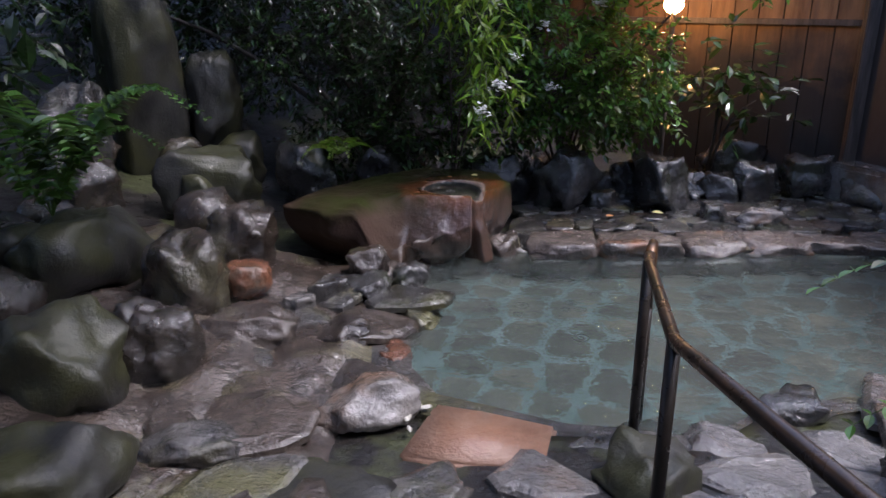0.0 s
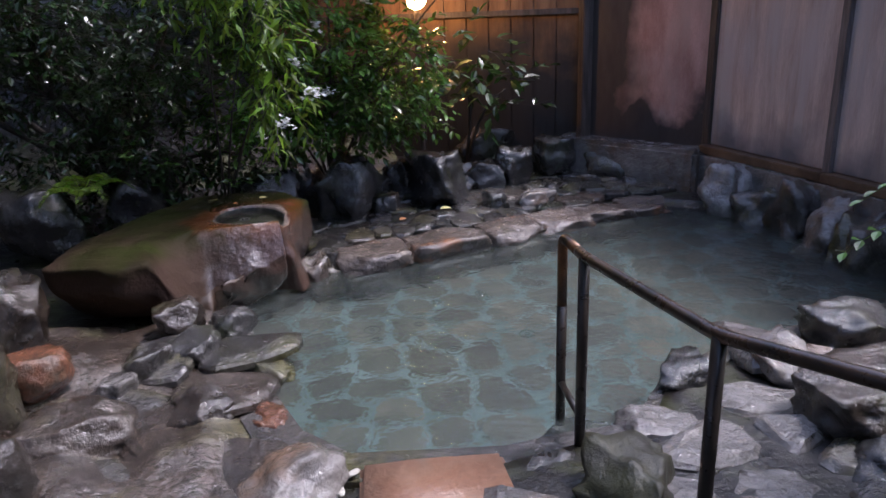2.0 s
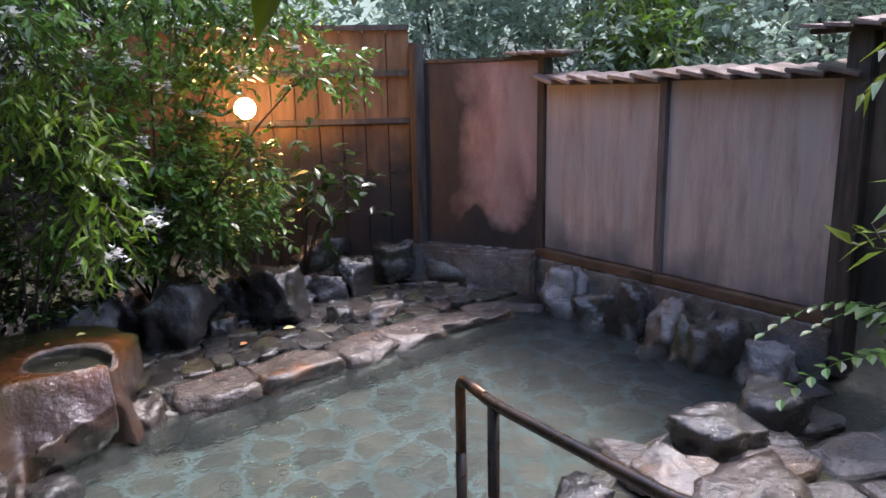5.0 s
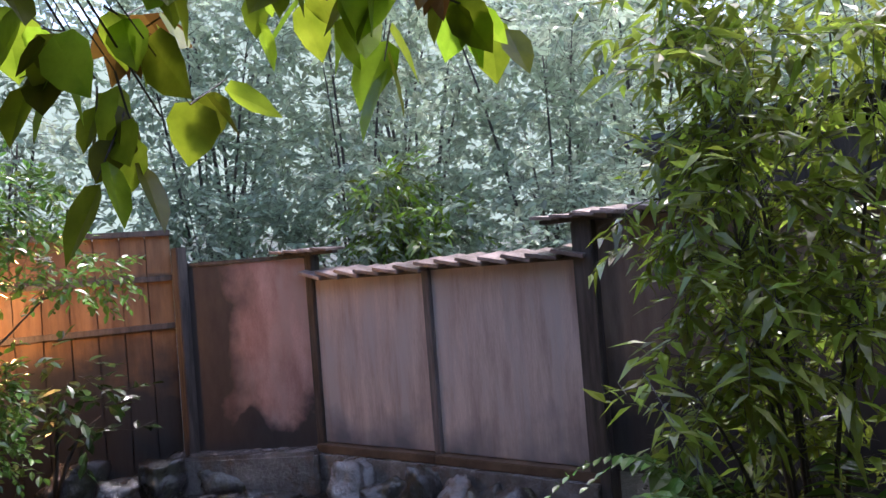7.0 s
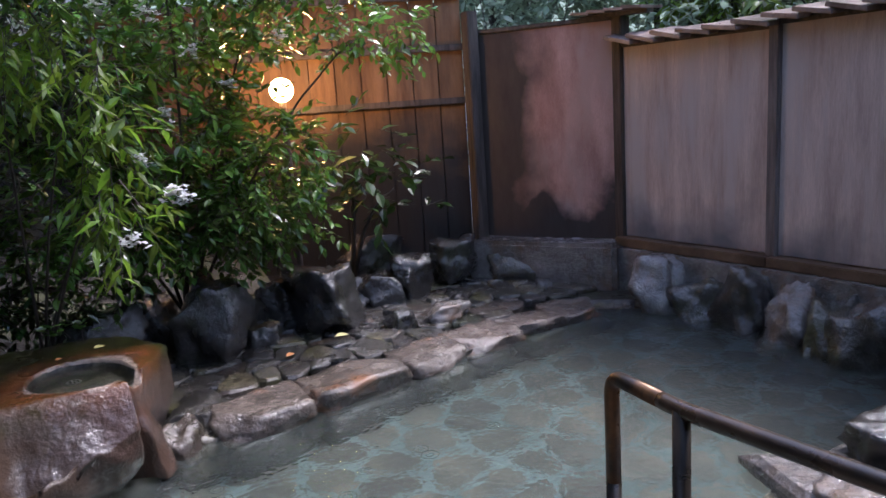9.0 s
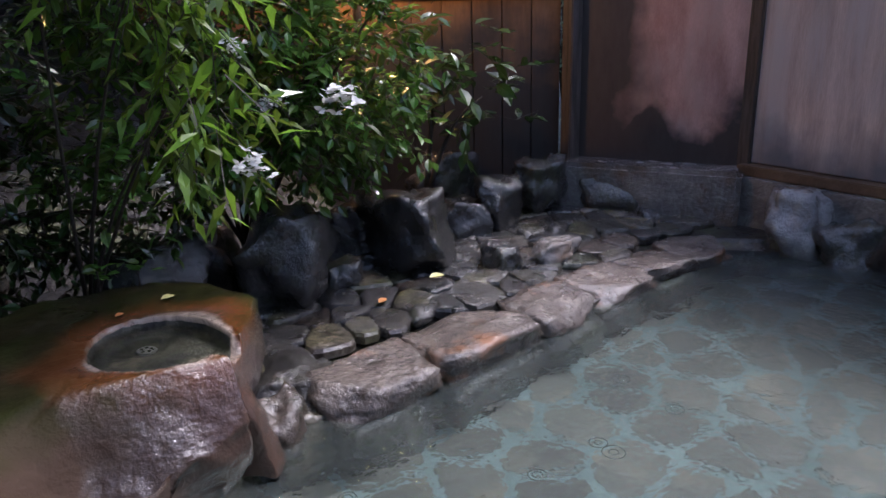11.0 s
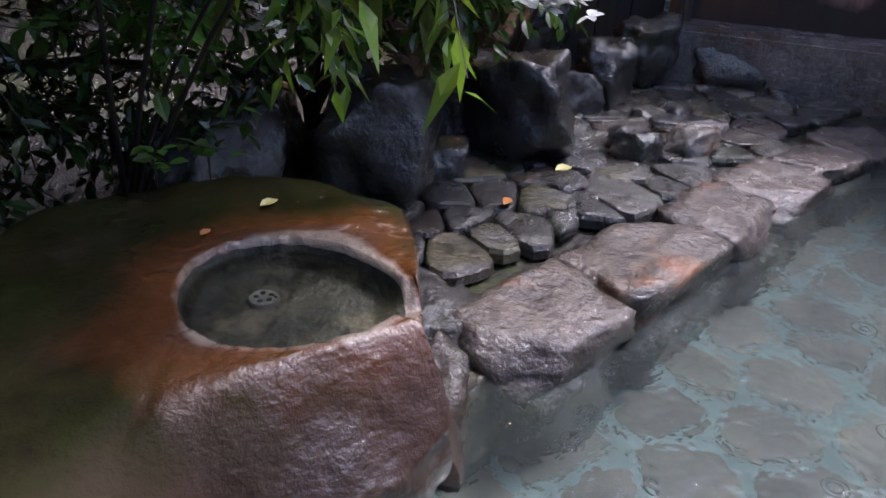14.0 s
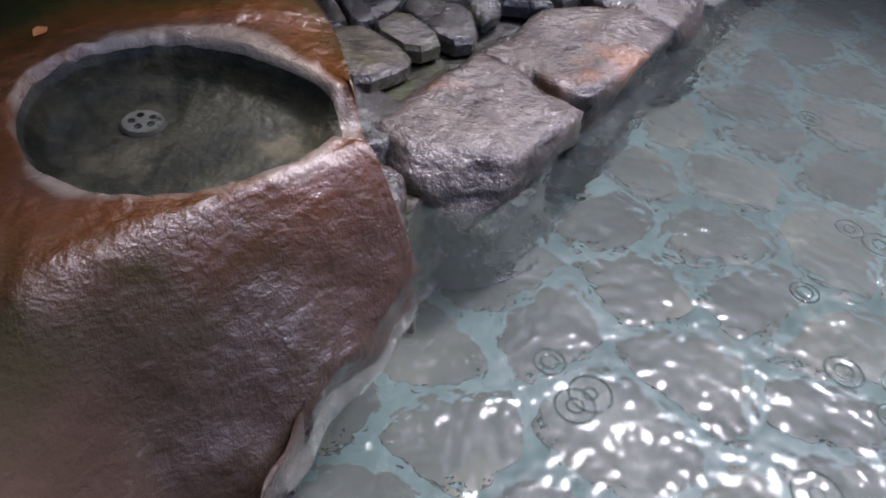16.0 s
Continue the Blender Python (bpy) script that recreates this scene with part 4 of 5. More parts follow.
rng = random.Random(5)
k = 0
y = 5.75
while y > 3.7:
    w = rng.uniform(0.24, 0.42)
    xe = 3.68 + 0.07 * math.sin(y * 4)
    rock(xe + rng.uniform(-0.05, 0.05), y, 0.25, 0.5, w * 1.3, rng.uniform(0.4, 0.56), (ROCK_PALE, ROCK, ROCK)[k % 3], "rough low rock between pool and fence", rz=rng.uniform(-0.4, 0.4), square=0.35, rough=0.26, facets=11, group="rocks along the fence")
    y -= w * 0.85
    k += 1
for k in range(26):
    x, y = rng.uniform(1.2, 3.75), rng.uniform(6.15, 7.1)
    if x > 3.6 - (y - 6.3) * 0.6:
        continue
    rock(x, y, 0.42, rng.uniform(0.12, 0.34), rng.uniform(0.14, 0.28), rng.uniform(0.06, 0.13), (ROCK, ROCK_DARK, ROCK)[k % 3], "small dark stone on the ledge", rz=rng.uniform(0, 3), square=0.4, sub=3, group="small stones on the ledge")
for k in range(24):
    x, y = rng.uniform(-3.4, -1.5), rng.uniform(3.0, 7.5)
    rock(x, y, 0.45 + 0.16 * (-0.75 - x), rng.uniform(0.3, 0.6), rng.uniform(0.3, 0.5), rng.uniform(0.25, 0.42), (ROCK_BROWN_SHADED, ROCK_MOSS, ROCK_BROWN_SHADED)[k % 3], "boulder piled on the mossy bank", rz=rng.uniform(0, 3), sub=3, group="piled bank boulders")

for k in range(9):
    rock(0.3 + 0.26 * k, 7.12 + 0.06 * math.sin(k * 2.3), 0.42, 0.42, 0.34, 0.34 + 0.08 * math.sin(k * 1.7), ROCK_DARK, "dark rock under the shrub at the back of the ledge", rz=k * 0.9, square=0.3, rough=0.22, group="rocks under the shrub")
# kerb stones of the ledge
for x, y, w, d, h, rz, m in ((0.72, 5.8, 0.5, 0.46, 0.165, 0.05, KERB), (1.27, 5.83, 0.6, 0.4, 0.17, 0.1, KERB), (1.79, 5.91, 0.48, 0.4, 0.15, 0.16, KERB), (2.24, 5.98, 0.47, 0.36, 0.14, 0.12, KERB), (2.66, 6.02, 0.44, 0.36, 0.13, 0.1, KERB), (3.06, 6.07, 0.44, 0.38, 0.13, 0.1, KERB)):
    rock(x, y, 0.35, w * 1.06, d, h, m, "worn pinkish-grey kerb stone above the water", "kerb_stone", rz=rz, square=0.8, facets=4, rough=0.09, group="kerb stones of the ledge")
    rock(x, y - 0.02, -0.02, w, d * 1.1, 0.42, ROCK_DARK, "dark submerged wall stone under the kerb", "wall_stone", rz=rz, square=0.85, facets=3, rough=0.09, sub=3, group="wall stones under the kerb")

rock(0.46, 5.95, 0.34, 0.42, 0.4, 0.19, ROCK, "low grey stone joining slab and kerb", rz=0.4, square=0.5)
rock(0.42, 5.76, -0.02, 0.34, 0.3, 0.46, ROCK_BROWN, "brown rounded stone beside the spillway", rz=0.2, square=0.5)

# salmon step slab
bm = bmesh.new()
top = [(-0.02, 3.1), (0.08, 3.5), (0.3, 3.46), (0.61, 3.37), (0.57, 3.1), (0.45, 3.05), (0.2, 3.06)]
lo = [bm.verts.new((x, y, 0.28)) for x, y in top]
hi = [bm.verts.new((x, y, 0.452)) for x, y in top]
bm.faces.new(hi)
for k in range(len(top)):
    bm.faces.new((lo[k], lo[(k + 1) % len(top)], hi[(k + 1) % len(top)], hi[k]))
bmesh.ops.recalc_face_normals(bm, faces=bm.faces[:])
bmesh.ops.bevel(bm, geom=[e for e in bm.edges], offset=0.018, segments=3, affect="EDGES")
tagged(part("step_slab", bm, STEP_STONE, smooth=True), "salmon-orange flat entry step stone at the water", "step")

# flagstones of the pool bottom and of the ledge
def scatter(parent, box, keep, step, z, material, seed, gap=0.02, thick=0.05, jitter=0.42, rise=0.006):
    """Irregular flagstones that fill a region: cells round jittered points, parted by open joints."""
    rng = random.Random(seed)
    pts = []
    y, row = box[1] - step, 0
    while y < box[3] + step:
        x = box[0] - step + (step / 2 if row % 2 else 0)
        while x < box[2] + step:
            pts.append(Vector((x + rng.uniform(-jitter, jitter) * step, y + rng.uniform(-jitter, jitter) * step)))
            x += step * rng.uniform(0.85, 1.25)
        y += step * 0.9
        row += 1
    for p in pts:
        if not keep(p.x, p.y):
            continue
        cell = [p + Vector((math.cos(a), math.sin(a))) * step * 1.2 for a in (k * math.pi / 4 for k in range(8))]
        for q in pts:
            d = q - p
            if q is p or d.length > 2.4 * step:
                continue
            lim = d.length / 2 - gap / 2
            d = d.normalized()
            out = []
            for u, v in zip(cell, cell[1:] + cell[:1]):
                su, sv = (u - p).dot(d) - lim, (v - p).dot(d) - lim
                if su <= 0:
                    out.append(u)
                if su * sv < 0:
                    out.append(u + (v - u) * (su / (su - sv)))
            cell = out
            if len(cell) < 3:
                break
        if len(cell) < 3:
            continue
        cut = []
        for u, v in zip(cell, cell[1:] + cell[:1]):
            cut += [u.lerp(v, 0.22), u.lerp(v, 0.78)]
        bm = bmesh.new()
        loops = []
        for s, h in ((1.0, -thick), (1.0, -0.014 - 0.3 * rise), (0.93, -0.2 * rise), (0.72, 0.5 * rise)):
            loops.append([bm.verts.new(((u.x - p.x) * s, (u.y - p.y) * s, h)) for u in cut])
        n_c = len(cut)
        for a, b in zip(loops, loops[1:]):
            for k in range(n_c):
                bm.faces.new((a[k], a[(k + 1) % n_c], b[(k + 1) % n_c], b[k]))
        bm.faces.new(loops[-1])
        for v in bm.verts:
            v.co.z += 0.9 * rise * noise.noise(Vector((v.co.x + p.x, v.co.y + p.y, z)) * 9)
        ob = part("flagstone", bm, material if not isinstance(material, tuple) else rng.choice(material), parent)
        ob.matrix_basis = Matrix.Translation((p.x, p.y, z + rng.uniform(-rise, rise))) @ Euler((rng.uniform(-1, 1) * rise * 4, rng.uniform(-1, 1) * rise * 4, 0)).to_matrix().to_4x4()


# brown bedrock that shows between the stones of the bank
bv, bf, nx, ny = [], [], 61, 91
for j in range(ny):
    for i in range(nx):
        x, y = -2.6 + 2.42 * i / (nx - 1), 2.1 + 3.3 * j / (ny - 1)
        h = noise.fractal(Vector((x * 1.7, y * 1.7, 2)), 1.0, 2.0, 4) * 0.07 - 0.05 * abs(noise.noise(Vector((x * 3.1, y * 3.1, 8))))
        edge = min(1.0, (-0.18 - x) / 0.25, (y - 2.1) / 0.4, (5.4 - y) / 0.2, (x + 2.6) / 0.3)
        bv.append((x, y, 0.36 + (0.12 + h + 0.16 * max(0.0, -0.75 - x)) * max(0.0, edge)))
bf = [(j * nx + i, j * nx + i + 1, (j + 1) * nx + i + 1, (j + 1) * nx + i) for j in range(ny - 1) for i in range(nx - 1)]
bed = bpy.data.meshes.new("bank_bedrock")
bed.from_pydata(bv, [], bf)
tagged(link("bank_bedrock", bed, ROCK_BROWN, smooth=True), "uneven wet brown bedrock of the pool bank", "ground", kind="structure")

# ---- plants ----
# flowering shrub over the ledge
plant("flowering_shrub", (0.75, 7.2, 0.6), [((0.75, 6.85, 1.5), (0.5, 0.35, 0.5), 170), ((1.1, 6.75, 1.6), (0.45, 0.35, 0.5), 230), ((0.4, 6.6, 2.1), (0.55, 0.4, 0.45), 190), ((0.95, 6.9, 2.5), (0.6, 0.45, 0.4), 150), ((1.5, 6.9, 2.6), (0.5, 0.4, 0.22), 45), ((0.2, 6.75, 1.45), (0.45, 0.3, 0.4), 130), ((1.95, 6.55, 2.42), (0.4, 0.3, 0.18), 40), ((1.35, 7.1, 1.35), (0.35, 0.25, 0.3), 70), ((0.6, 6.2, 2.9), (0.7, 0.5, 0.35), 150), ((1.4, 6.5, 2.85), (0.6, 0.4, 0.25), 90), ((-0.3, 5.9, 2.8), (0.6, 0.5, 0.35), 110)],
      LEAF_MID, "oval", "glossy green flowering shrub hanging over the ledge", "shrub", 3, stems=3, leaf_len=0.075, limb_r=0.013)
plant("drooping_branch", (-0.15, 6.6, 0.62), [((0.12, 5.75, 2.1), (0.22, 0.25, 0.3), 34), ((0.17, 5.6, 1.72), (0.12, 0.2, 0.2), 18), ((-0.15, 6.1, 2.4), (0.4, 0.35, 0.35), 56), ((0.2, 5.95, 1.55), (0.14, 0.15, 0.2), 14)],
      LEAF_LIGHT, "lance", "lime-green drooping branches with narrow leaves", "shrub", 4, leaf_len=0.11, twig_len=0.24, per_twig=7, droop=0.9, limb_r=0.009)
plant("dark_shrub", (-0.9, 7.3, 0.7), [((-0.6, 6.9, 1.3), (0.6, 0.35, 0.5), 200), ((-1.3, 7.1, 1.6), (0.7, 0.4, 0.6), 230), ((-0.5, 7.0, 2.0), (0.8, 0.5, 0.5), 230), ((-1.5, 7.2, 2.3), (0.9, 0.5, 0.6), 220), ((0.0, 7.2, 2.5), (0.6, 0.5, 0.4), 120), ((-2.3, 7.4, 1.9), (0.7, 0.4, 0.9), 180), ((-3.2, 6.9, 2.1), (0.6, 0.5, 0.8), 180), ((-0.9, 6.8, 0.95), (0.7, 0.22, 0.4), 190), ((0.1, 6.95, 1.0), (0.4, 0.2, 0.35), 90)],
      LEAF_DEEP, "oval", "dense dark evergreen shrub behind the basin slab", "shrub", 6, leaf_len=0.065, limb_r=0.03, stems=3)
plant("broadleaf_shrub", (2.1, 7.5, 0.6), [((2.05, 7.25, 1.5), (0.35, 0.25, 0.4), 22), ((2.35, 7.2, 1.3), (0.3, 0.2, 0.3), 14)],
      LEAF_DEEP, "oval", "dark shrub with large glossy leaves by the fence", "shrub", 8, leaf_len=0.14, per_twig=5)
BRANCH_ENDS = ((-0.28, 2.7, 2.9, 7), (-0.18, 2.68, 2.85, 7), (-0.09, 2.65, 2.82, 6), (-0.07, 2.6, 2.93, 6), (0.01, 2.58, 2.78, 6), (0.02, 2.62, 2.68, 4), (0.04, 2.51, 2.95, 5), (0.13, 2.44, 2.93, 5), (0.21, 2.38, 2.9, 5), (0.28, 2.34, 2.84, 4), (0.35, 2.26, 2.81, 4), (0.41, 2.2, 2.76, 2), (0.36, 2.2, 2.95, 5), (0.44, 2.12, 2.85, 3), (0.25, 2.28, 3.0, 6), (0.0, 2.5, 3.03, 7), (0.0, 2.62, 2.62, 4), (0.08, 2.57, 2.56, 3), (0.3, 2.3, 2.74, 3))
for leaf_kind, many, step, sd, lab in ((LEAF_LOBE, 0.75, 1, 9, "backlit branch of broad lobed green leaves"), (LEAF_BROWN, 0.02, 5, 10, "thin branch with a few browned lobed leaves")):
    plant("overhanging_branch", (-2.1, 1.1, 0.6), [((x, y, z), (0.1, 0.1, 0.07), max(1, round(n_tw * many))) for x, y, z, n_tw in BRANCH_ENDS[::step]],
          leaf_kind, "broad" if sd == 9 else "lobed", lab, "tree", sd, leaf_len=0.105, twig_len=0.13, per_twig=4, droop=0.3, limb_r=0.007, arch=(-1.0, 2.4, 4.4), hang=1.3)
plant("bamboo", (2.35, 2.1, 0.55), [((2.45, 2.30, 2.98), (0.40, 0.33, 0.40), 87), ((2.29, 2.30, 2.45), (0.40, 0.40, 0.33), 87), ((2.25, 2.23, 1.98), (0.37, 0.37, 0.27), 59), ((2.03, 2.43, 1.78), (0.29, 0.27, 0.20), 33), ((2.45, 1.90, 2.18), (0.33, 0.27, 0.53), 73), ((2.52, 1.77, 2.98), (0.33, 0.33, 0.40), 73), ((2.75, 2.3, 2.6), (0.4, 0.4, 0.6), 79), ((2.7, 2.5, 3.35), (0.45, 0.4, 0.3), 64), ((2.85, 2.2, 1.7), (0.4, 0.4, 0.5), 64), ((2.32, 2.04, 1.39), (0.29, 0.33, 0.27), 33)],
      LEAF_BAMBOO, "lance", "tall slim bamboo with narrow light green leaves", "bamboo", 11, stems=3, leaf_len=0.135, twig_len=0.24, per_twig=7, limb_r=0.013, droop=0.35)


def frond_plant(name, base, count, length, leaf, label, seed, lean=(0, 0), lift=0.5):
    rng = random.Random(seed)
    ob = thing(name, base, label, "fern")
    for k in range(count):
        a = 2 * math.pi * k / count + rng.uniform(-0.3, 0.3)
        d = Vector((math.cos(a) + lean[0], math.sin(a) + lean[1], 0)).normalized()
        ln = length * rng.uniform(0.75, 1.15)
        pts, spots = [], []
        for i in range(27):
            t = i / 26
            p = d * ln * t + Vector((0, 0, ln * (lift * 2 * t - (lift + 0.55) * t * t)))
            pts.append(p)
            if i > 1:
                side = d.cross(Vector((0, 0, 1)))
                w = ln * 0.19 * math.sin(min(1.0, t * 1.15 + 0.12) * math.pi * 0.93) + 0.015
                for s in (-1, 1):
                    spots.append((p, side * s + d * 0.35 + Vector((0, 0, -0.15)), w))
        fr = part("stalk", tube_bm(pts, [0.004 * (1 - 0.8 * i / 26) for i in range(27)], 5), leaf, ob)
        link("frond", leaf_mesh("frond", "oval", spots), leaf, fr)
    return ob


frond_plant("fern", (-2.1, 4.25, 1.02), 10, 0.8, LEAF_MID, "bright green fern arching from the bank", 2, lean=(0.45, -0.2), lift=1.15)
frond_plant("fern", (-1.05, 6.35, 0.95), 7, 0.3, LEAF_LIGHT, "small light green fern among the dark rocks", 5, lift=0.6)
frond_plant("fern", (1.85, 1.9, 0.62), 9, 0.95, LEAF_MID, "wet feathery fern below the bamboo", 7, lean=(-0.2, 0.3), lift=1.5)
for x, y, z, s in ((-0.12, 6.32, 0.86, 1), (0.03, 6.36, 0.85, 2), (-0.5, 6.5, 1.0, 3), (-0.25, 6.55, 1.15, 4), (-0.75, 6.45, 1.1, 5)):
    rg = random.Random(s)
    sp = [(Vector((0, 0, 0.06)) + Vector((rg.gauss(0, 0.02), rg.gauss(0, 0.02), rg.uniform(-0.02, 0.04))), (math.cos(a), math.sin(a), rg.uniform(0, 0.5)), 0.06) for a in (i * 0.9 for i in range(14))]
    ob = thing("seedling", (x, y, z), "small bright green seedling at the slab edge", "plant", "seedlings by the slab")
    part("stem", tube_bm([(0, 0, -0.1), (0, 0, 0.08)], 0.003, 5), BARK, ob)
    link("leaves", leaf_mesh("leaves", "oval", sp), LEAF_MID, ob)


def flower_cluster(x, y, z, size, seed):
    rg = random.Random(seed)
    ob = thing("flower_cluster", (x, y, z), "cluster of small white shrub blossoms", "flower", "white blossoms on the shrub")
    part("stem", tube_bm([(0, 0, 0), (0.01, 0.03, 0.06)], 0.002, 5), LEAF_MID, ob)
    spots = []
    for k in range(20):
        c = Vector((rg.gauss(0, 1), rg.gauss(0, 1), rg.gauss(0, 0.8))) * size * 0.42
        for i in range(4):
            a = i * 1.571 + k
            spots.append((c, Vector((math.cos(a), math.sin(a) - 0.6, rg.uniform(-0.3, 0.6))), size * 0.42))
    tagged(link("blossom", leaf_mesh("blossom", "broad", spots), PETAL, ob), kind="stuff")


for i, (x, y, z) in enumerate(((0.16, 5.27, 1.48), (0.28, 4.95, 1.66), (0.35, 5.9, 1.75), (0.2, 6.0, 2.1), (0.55, 6.2, 1.95), (0.75, 6.3, 2.25), (0.3, 6.2, 2.45), (0.95, 6.4, 2.1), (0.1, 6.1, 1.3), (1.3, 6.5, 2.35), (1.7, 6.5, 2.5), (1.2, 6.35, 2.6), (0.6, 6.3, 1.5), (0.2, 5.7, 2.75), (0.7, 5.9, 2.7), (-0.1, 5.5, 2.6), (1.1, 6.2, 2.75), (0.45, 5.85, 2.4))):
    flower_cluster(x, y, z, 0.05, i)

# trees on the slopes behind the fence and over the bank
def tree(x, y, z, h, spread, count, leaf_len, seed, label, leaf=LEAF_FAR_HAZED, low=0.25, girth=0.005):
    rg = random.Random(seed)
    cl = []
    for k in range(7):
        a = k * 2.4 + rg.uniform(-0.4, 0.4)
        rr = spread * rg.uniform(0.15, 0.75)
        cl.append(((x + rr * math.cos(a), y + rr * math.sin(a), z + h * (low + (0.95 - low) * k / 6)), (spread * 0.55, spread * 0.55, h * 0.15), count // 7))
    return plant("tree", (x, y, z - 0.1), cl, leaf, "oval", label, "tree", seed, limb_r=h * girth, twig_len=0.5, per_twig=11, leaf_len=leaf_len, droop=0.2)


# added ridge backdrop far behind the fence; emission gives it the misty brightness
MIST_GLOW = emitter("mist_glow_ridge", (0.62, 0.80, 0.72), 0.2)
MIST_GLOW.node_tree.nodes["Principled BSDF"].inputs["Base Color"].default_value = (0.1, 0.13, 0.1, 1)
MIST_GLOW.node_tree.nodes["Principled BSDF"].inputs["Roughness"].default_value = 1.0
bm = bmesh.new()
cols = []
for i in range(121):
    a = radians(-55 + 150 * i / 120)
    top = 30 + 7 * noise.noise(Vector((a * 3.1, 1, 2))) + 2.5 * noise.noise(Vector((a * 22, 5, 2))) + 1.2 * noise.noise(Vector((a * 60, 9, 2)))
    top -= 11 * math.exp(-((a - 0.2) / 0.13) ** 2)
    cols.append([bm.verts.new((70 * math.cos(a), 4 + 70 * math.sin(a), z)) for z in (-1.0, 0.5 * top, top)])
for a_, b_ in zip(cols, cols[1:]):
    for k in range(2):
        bm.faces.new((a_[k], b_[k], b_[k + 1], a_[k + 1]))
tagged(part("backdrop", bm, MIST_GLOW), "pale distant backdrop ridge, its mist made by a faint glow", "backdrop", kind="structure")

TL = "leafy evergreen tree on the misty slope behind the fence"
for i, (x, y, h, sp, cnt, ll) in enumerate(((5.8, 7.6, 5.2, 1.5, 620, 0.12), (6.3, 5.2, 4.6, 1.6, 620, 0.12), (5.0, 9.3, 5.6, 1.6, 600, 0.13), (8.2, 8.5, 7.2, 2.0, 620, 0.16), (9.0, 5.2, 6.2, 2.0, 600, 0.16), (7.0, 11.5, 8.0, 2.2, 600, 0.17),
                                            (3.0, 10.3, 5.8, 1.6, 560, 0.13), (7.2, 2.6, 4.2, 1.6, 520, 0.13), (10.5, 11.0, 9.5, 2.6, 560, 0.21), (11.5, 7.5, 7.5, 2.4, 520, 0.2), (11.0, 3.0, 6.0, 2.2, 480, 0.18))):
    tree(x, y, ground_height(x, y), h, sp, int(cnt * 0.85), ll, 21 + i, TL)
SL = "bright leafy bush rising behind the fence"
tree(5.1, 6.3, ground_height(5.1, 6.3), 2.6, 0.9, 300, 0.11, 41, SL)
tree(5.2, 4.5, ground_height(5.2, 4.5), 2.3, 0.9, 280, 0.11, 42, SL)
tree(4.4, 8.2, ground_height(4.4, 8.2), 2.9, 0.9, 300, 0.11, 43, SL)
plant("lime_bush", (5.0, 6.2, ground_height(5.0, 6.2) - 0.05), [((4.85, 6.1, 2.95), (0.4, 0.4, 0.35), 60), ((4.9, 5.8, 2.6), (0.35, 0.4, 0.3), 45), ((4.9, 6.5, 2.6), (0.35, 0.3, 0.3), 35)],
      LEAF_LIGHT, "lance", "lime green narrow-leaved bush rising above the fence", "shrub", 45, stems=3, leaf_len=0.16, twig_len=0.3, per_twig=8, limb_r=0.015)
DL = "dark broadleaf tree shading the rocky bank"
tree(0.6, 9.6, 1.6, 4.2, 1.6, 924, 0.13, 31, DL, LEAF_DEEP, 0.15)
tree(-1.6, 8.9, 1.5, 6.0, 2.0, 1056, 0.13, 32, DL, LEAF_DEEP, 0.1)
tree(-3.8, 8.2, 1.4, 6.0, 2.0, 1056, 0.13, 33, DL, LEAF_DEEP, 0.1)
tree(-5.0, 5.8, 1.3, 6.0, 2.0, 924, 0.13, 34, DL, LEAF_DEEP, 0.1)
# unseen trees added so that their crowns darken the left bank
CL = "dark tall tree added out of view to shade the bank"
tree(-2.9, 3.5, ground_height(-2.9, 3.5), 6.0, 2.3, 1700, 0.13, 35, CL, LEAF_DEEP, 0.44)
tree(-3.0, 1.2, ground_height(-3.0, 1.2), 6.0, 1.8, 700, 0.13, 36, CL, LEAF_DEEP, 0.5)

# rain rings on the water
ring_rng = random.Random(12)
for k in range(16):
    x, y = ring_rng.uniform(0.25, 1.6), ring_rng.uniform(4.3, 5.3)
    ripple = thing("rain_ripple", (x, y, WATER_Z), "small rain ring spreading on the pool water", "ripple", "rain rings on the pool")
    for r in (ring_rng.uniform(0.012, 0.02), ring_rng.uniform(0.028, 0.045)):
        ang = [2 * math.pi * i / 28 for i in range(29)]
        o = part("ring", tube_bm([(r * math.cos(a), r * math.sin(a), 0) for a in ang], 0.0022, 6), WATER, ripple, smooth=True)
        o.visible_shadow = False

# pale mineral crust at the corner of the step
for k, (x, y, w, d, rz) in enumerate(((0.03, 3.44, 0.1, 0.04, 0.5), (-0.02, 3.36, 0.07, 0.03, 1.3), (0.0, 3.27, 0.06, 0.025, 1.9))):
    rock(x, y, 0.452, w, d, 0.012, LIME_DEPOSIT, "flaky white mineral crust on the wet step", "mineral_crust", rz=rz, sub=3, rough=0.4)

# fallen leaves
def fallen(x, y, z, size, a, m, label):
    ob = link("fallen_leaf", leaf_mesh("fallen_leaf", "oval", [(Vector((0, 0, 0)), (math.cos(a), math.sin(a), 0.02), size)]), m)
    ob.location = (x, y, z)
    tagged(ob, label, "leaf")


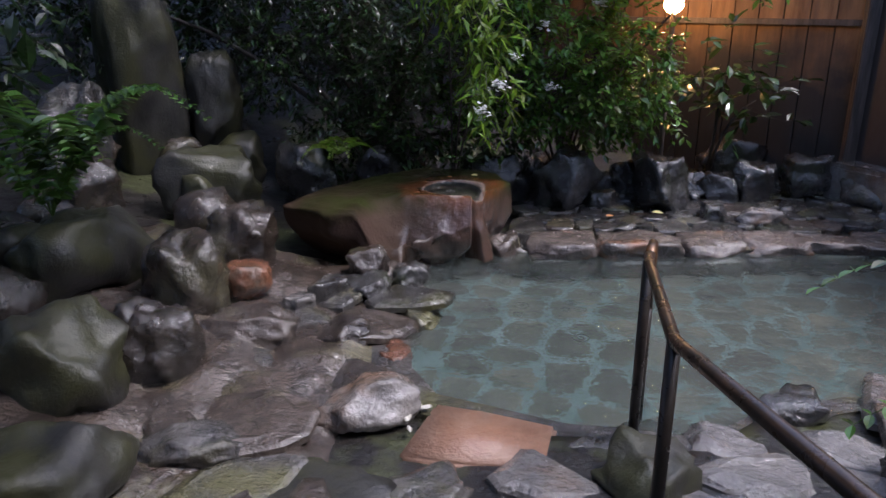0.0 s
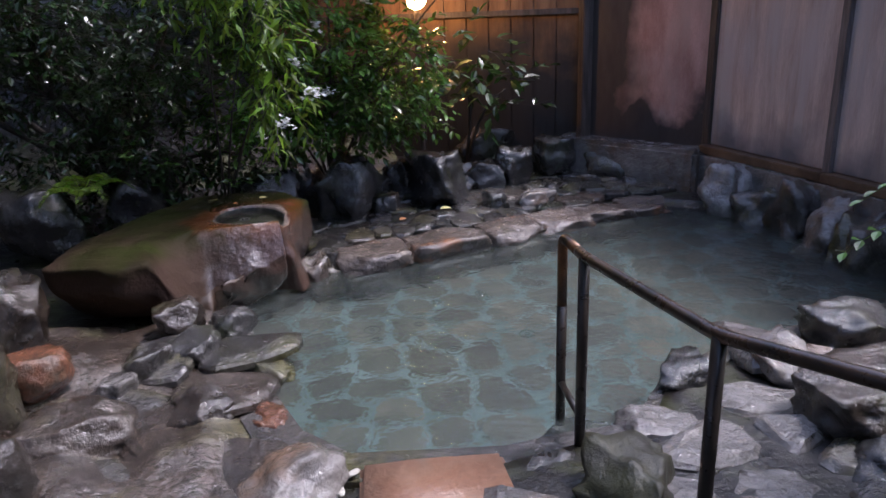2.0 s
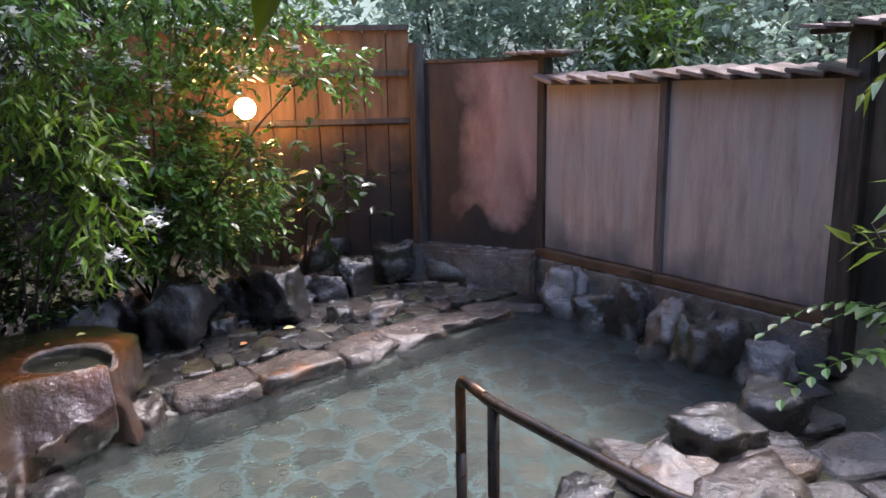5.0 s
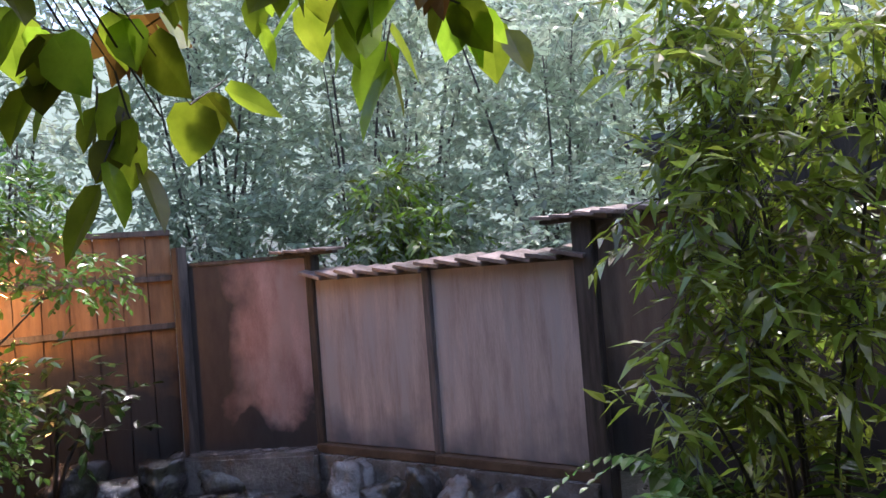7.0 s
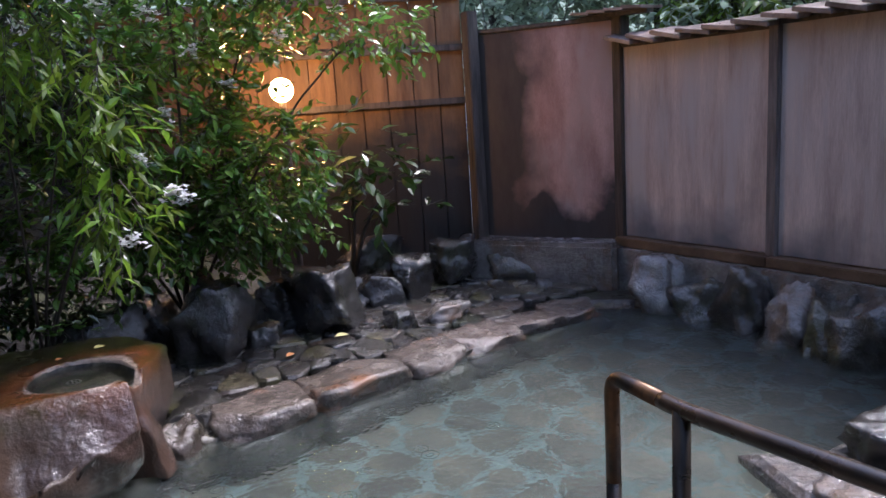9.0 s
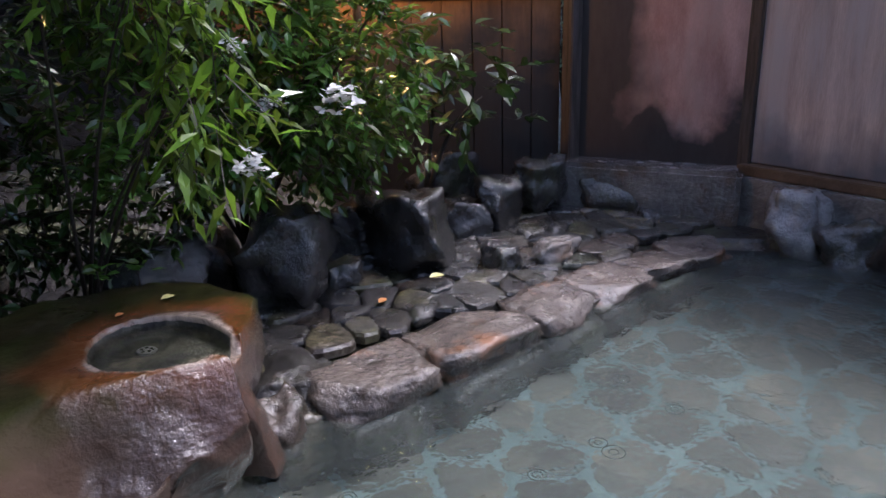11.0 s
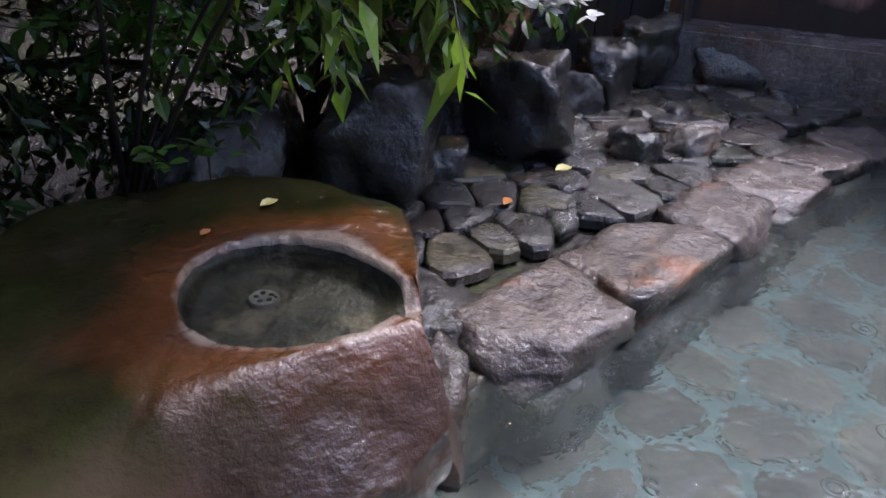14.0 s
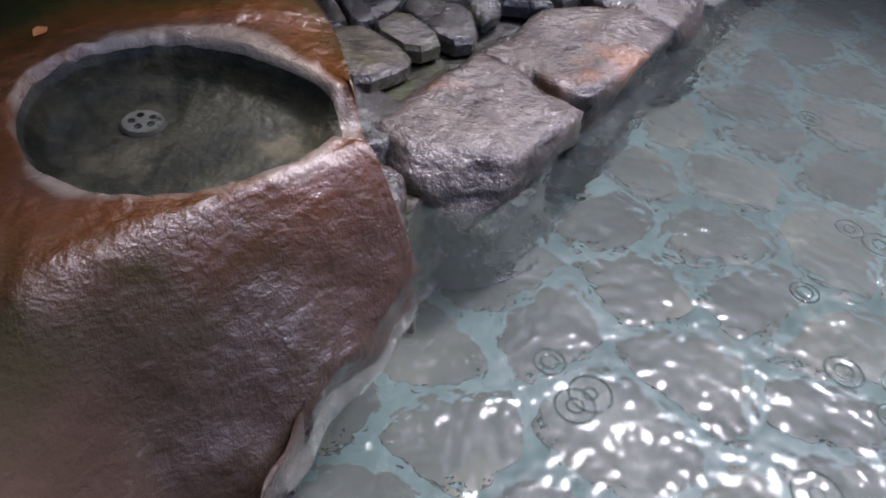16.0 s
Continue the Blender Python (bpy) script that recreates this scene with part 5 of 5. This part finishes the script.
fallen(0.04, 6.06, 0.874, 0.06, 0.3, FALLEN_YELLOW, "yellow fallen leaf on the wet slab")
fallen(-0.13, 5.99, 0.874, 0.04, 0.6, FALLEN_ORANGE, "small orange fallen leaf on the wet slab")
fallen(1.45, 6.47, 0.51, 0.1, 0.0, FALLEN_YELLOW, "pale yellow fallen leaf on the ledge")
fallen(1.08, 6.35, 0.5, 0.08, 0.5, FALLEN_ORANGE, "orange fallen leaf on the ledge")

# stones laid in the pool bottom and on the ledge
scatter(pool_floor, (-0.2, 3.3, 3.8, 6.0), lambda x, y: inside(POOL, x, y), 0.28, 0.026, FLOOR_STONE, 3, gap=0.026, rise=0.001)
ledge = thing("ledge_paving", (0, 0, 0), "uneven wet flagstones of the ledge behind the kerb", "pavement", kind="structure")
scatter(ledge, (0.3, 5.75, 3.7, 7.4), lambda x, y: y > 5.98 + 0.1 * (x - 0.5) and x < 3.9 - (y - 6.2) * 0.6 and x > 0.35, 0.23, 0.482, (ROCK, ROCK_BROWN, ROCK_DARK), 4, gap=0.004, rise=0.007)
bank = thing("bank_paving", (0, 0, 0), "uneven wet stones bedded along the pool bank", "pavement", kind="structure")
scatter(bank, (-1.1, 2.2, 0.0, 5.0), lambda x, y: not inside(POOL, x, y) and -1.15 < x < -0.22 and y < 4.9, 0.4, 0.482, (ROCK_BROWN, ROCK_BROWN, ROCK), 6, gap=0.014, rise=0.024)
path = thing("path_paving", (0, 0, 0), "uneven wet flagstones of the path to the pool", "pavement", kind="structure")
scatter(path, (-0.3, 2.5, 2.8, 3.6), lambda x, y: (y < 3.02 or x > 1.05) and x > -0.2 and y > 2.55 and not inside(POOL, x, y + 0.12), 0.33, 0.465, (ROCK_PALE, ROCK, ROCK_PALE), 8, gap=0.025, rise=0.028)

# plain unseen wall with deep eaves, added to close the place behind the walker
# both also cut the sky light that reaches the pool
tagged(part("wall_south", box_bm(9.0, 0.2, 3.2, (0.3, -1.3, 2.1), 0.01), WOOD_DARK), "dark plain timber wall added behind the walker", "wall", kind="structure")
tagged(part("eaves", box_bm(9.4, 2.2, 0.12, (0.3, -0.75, 3.82), 0.01), WOOD_DARK), "dark timber eaves added to block sky light", "roof", kind="structure")
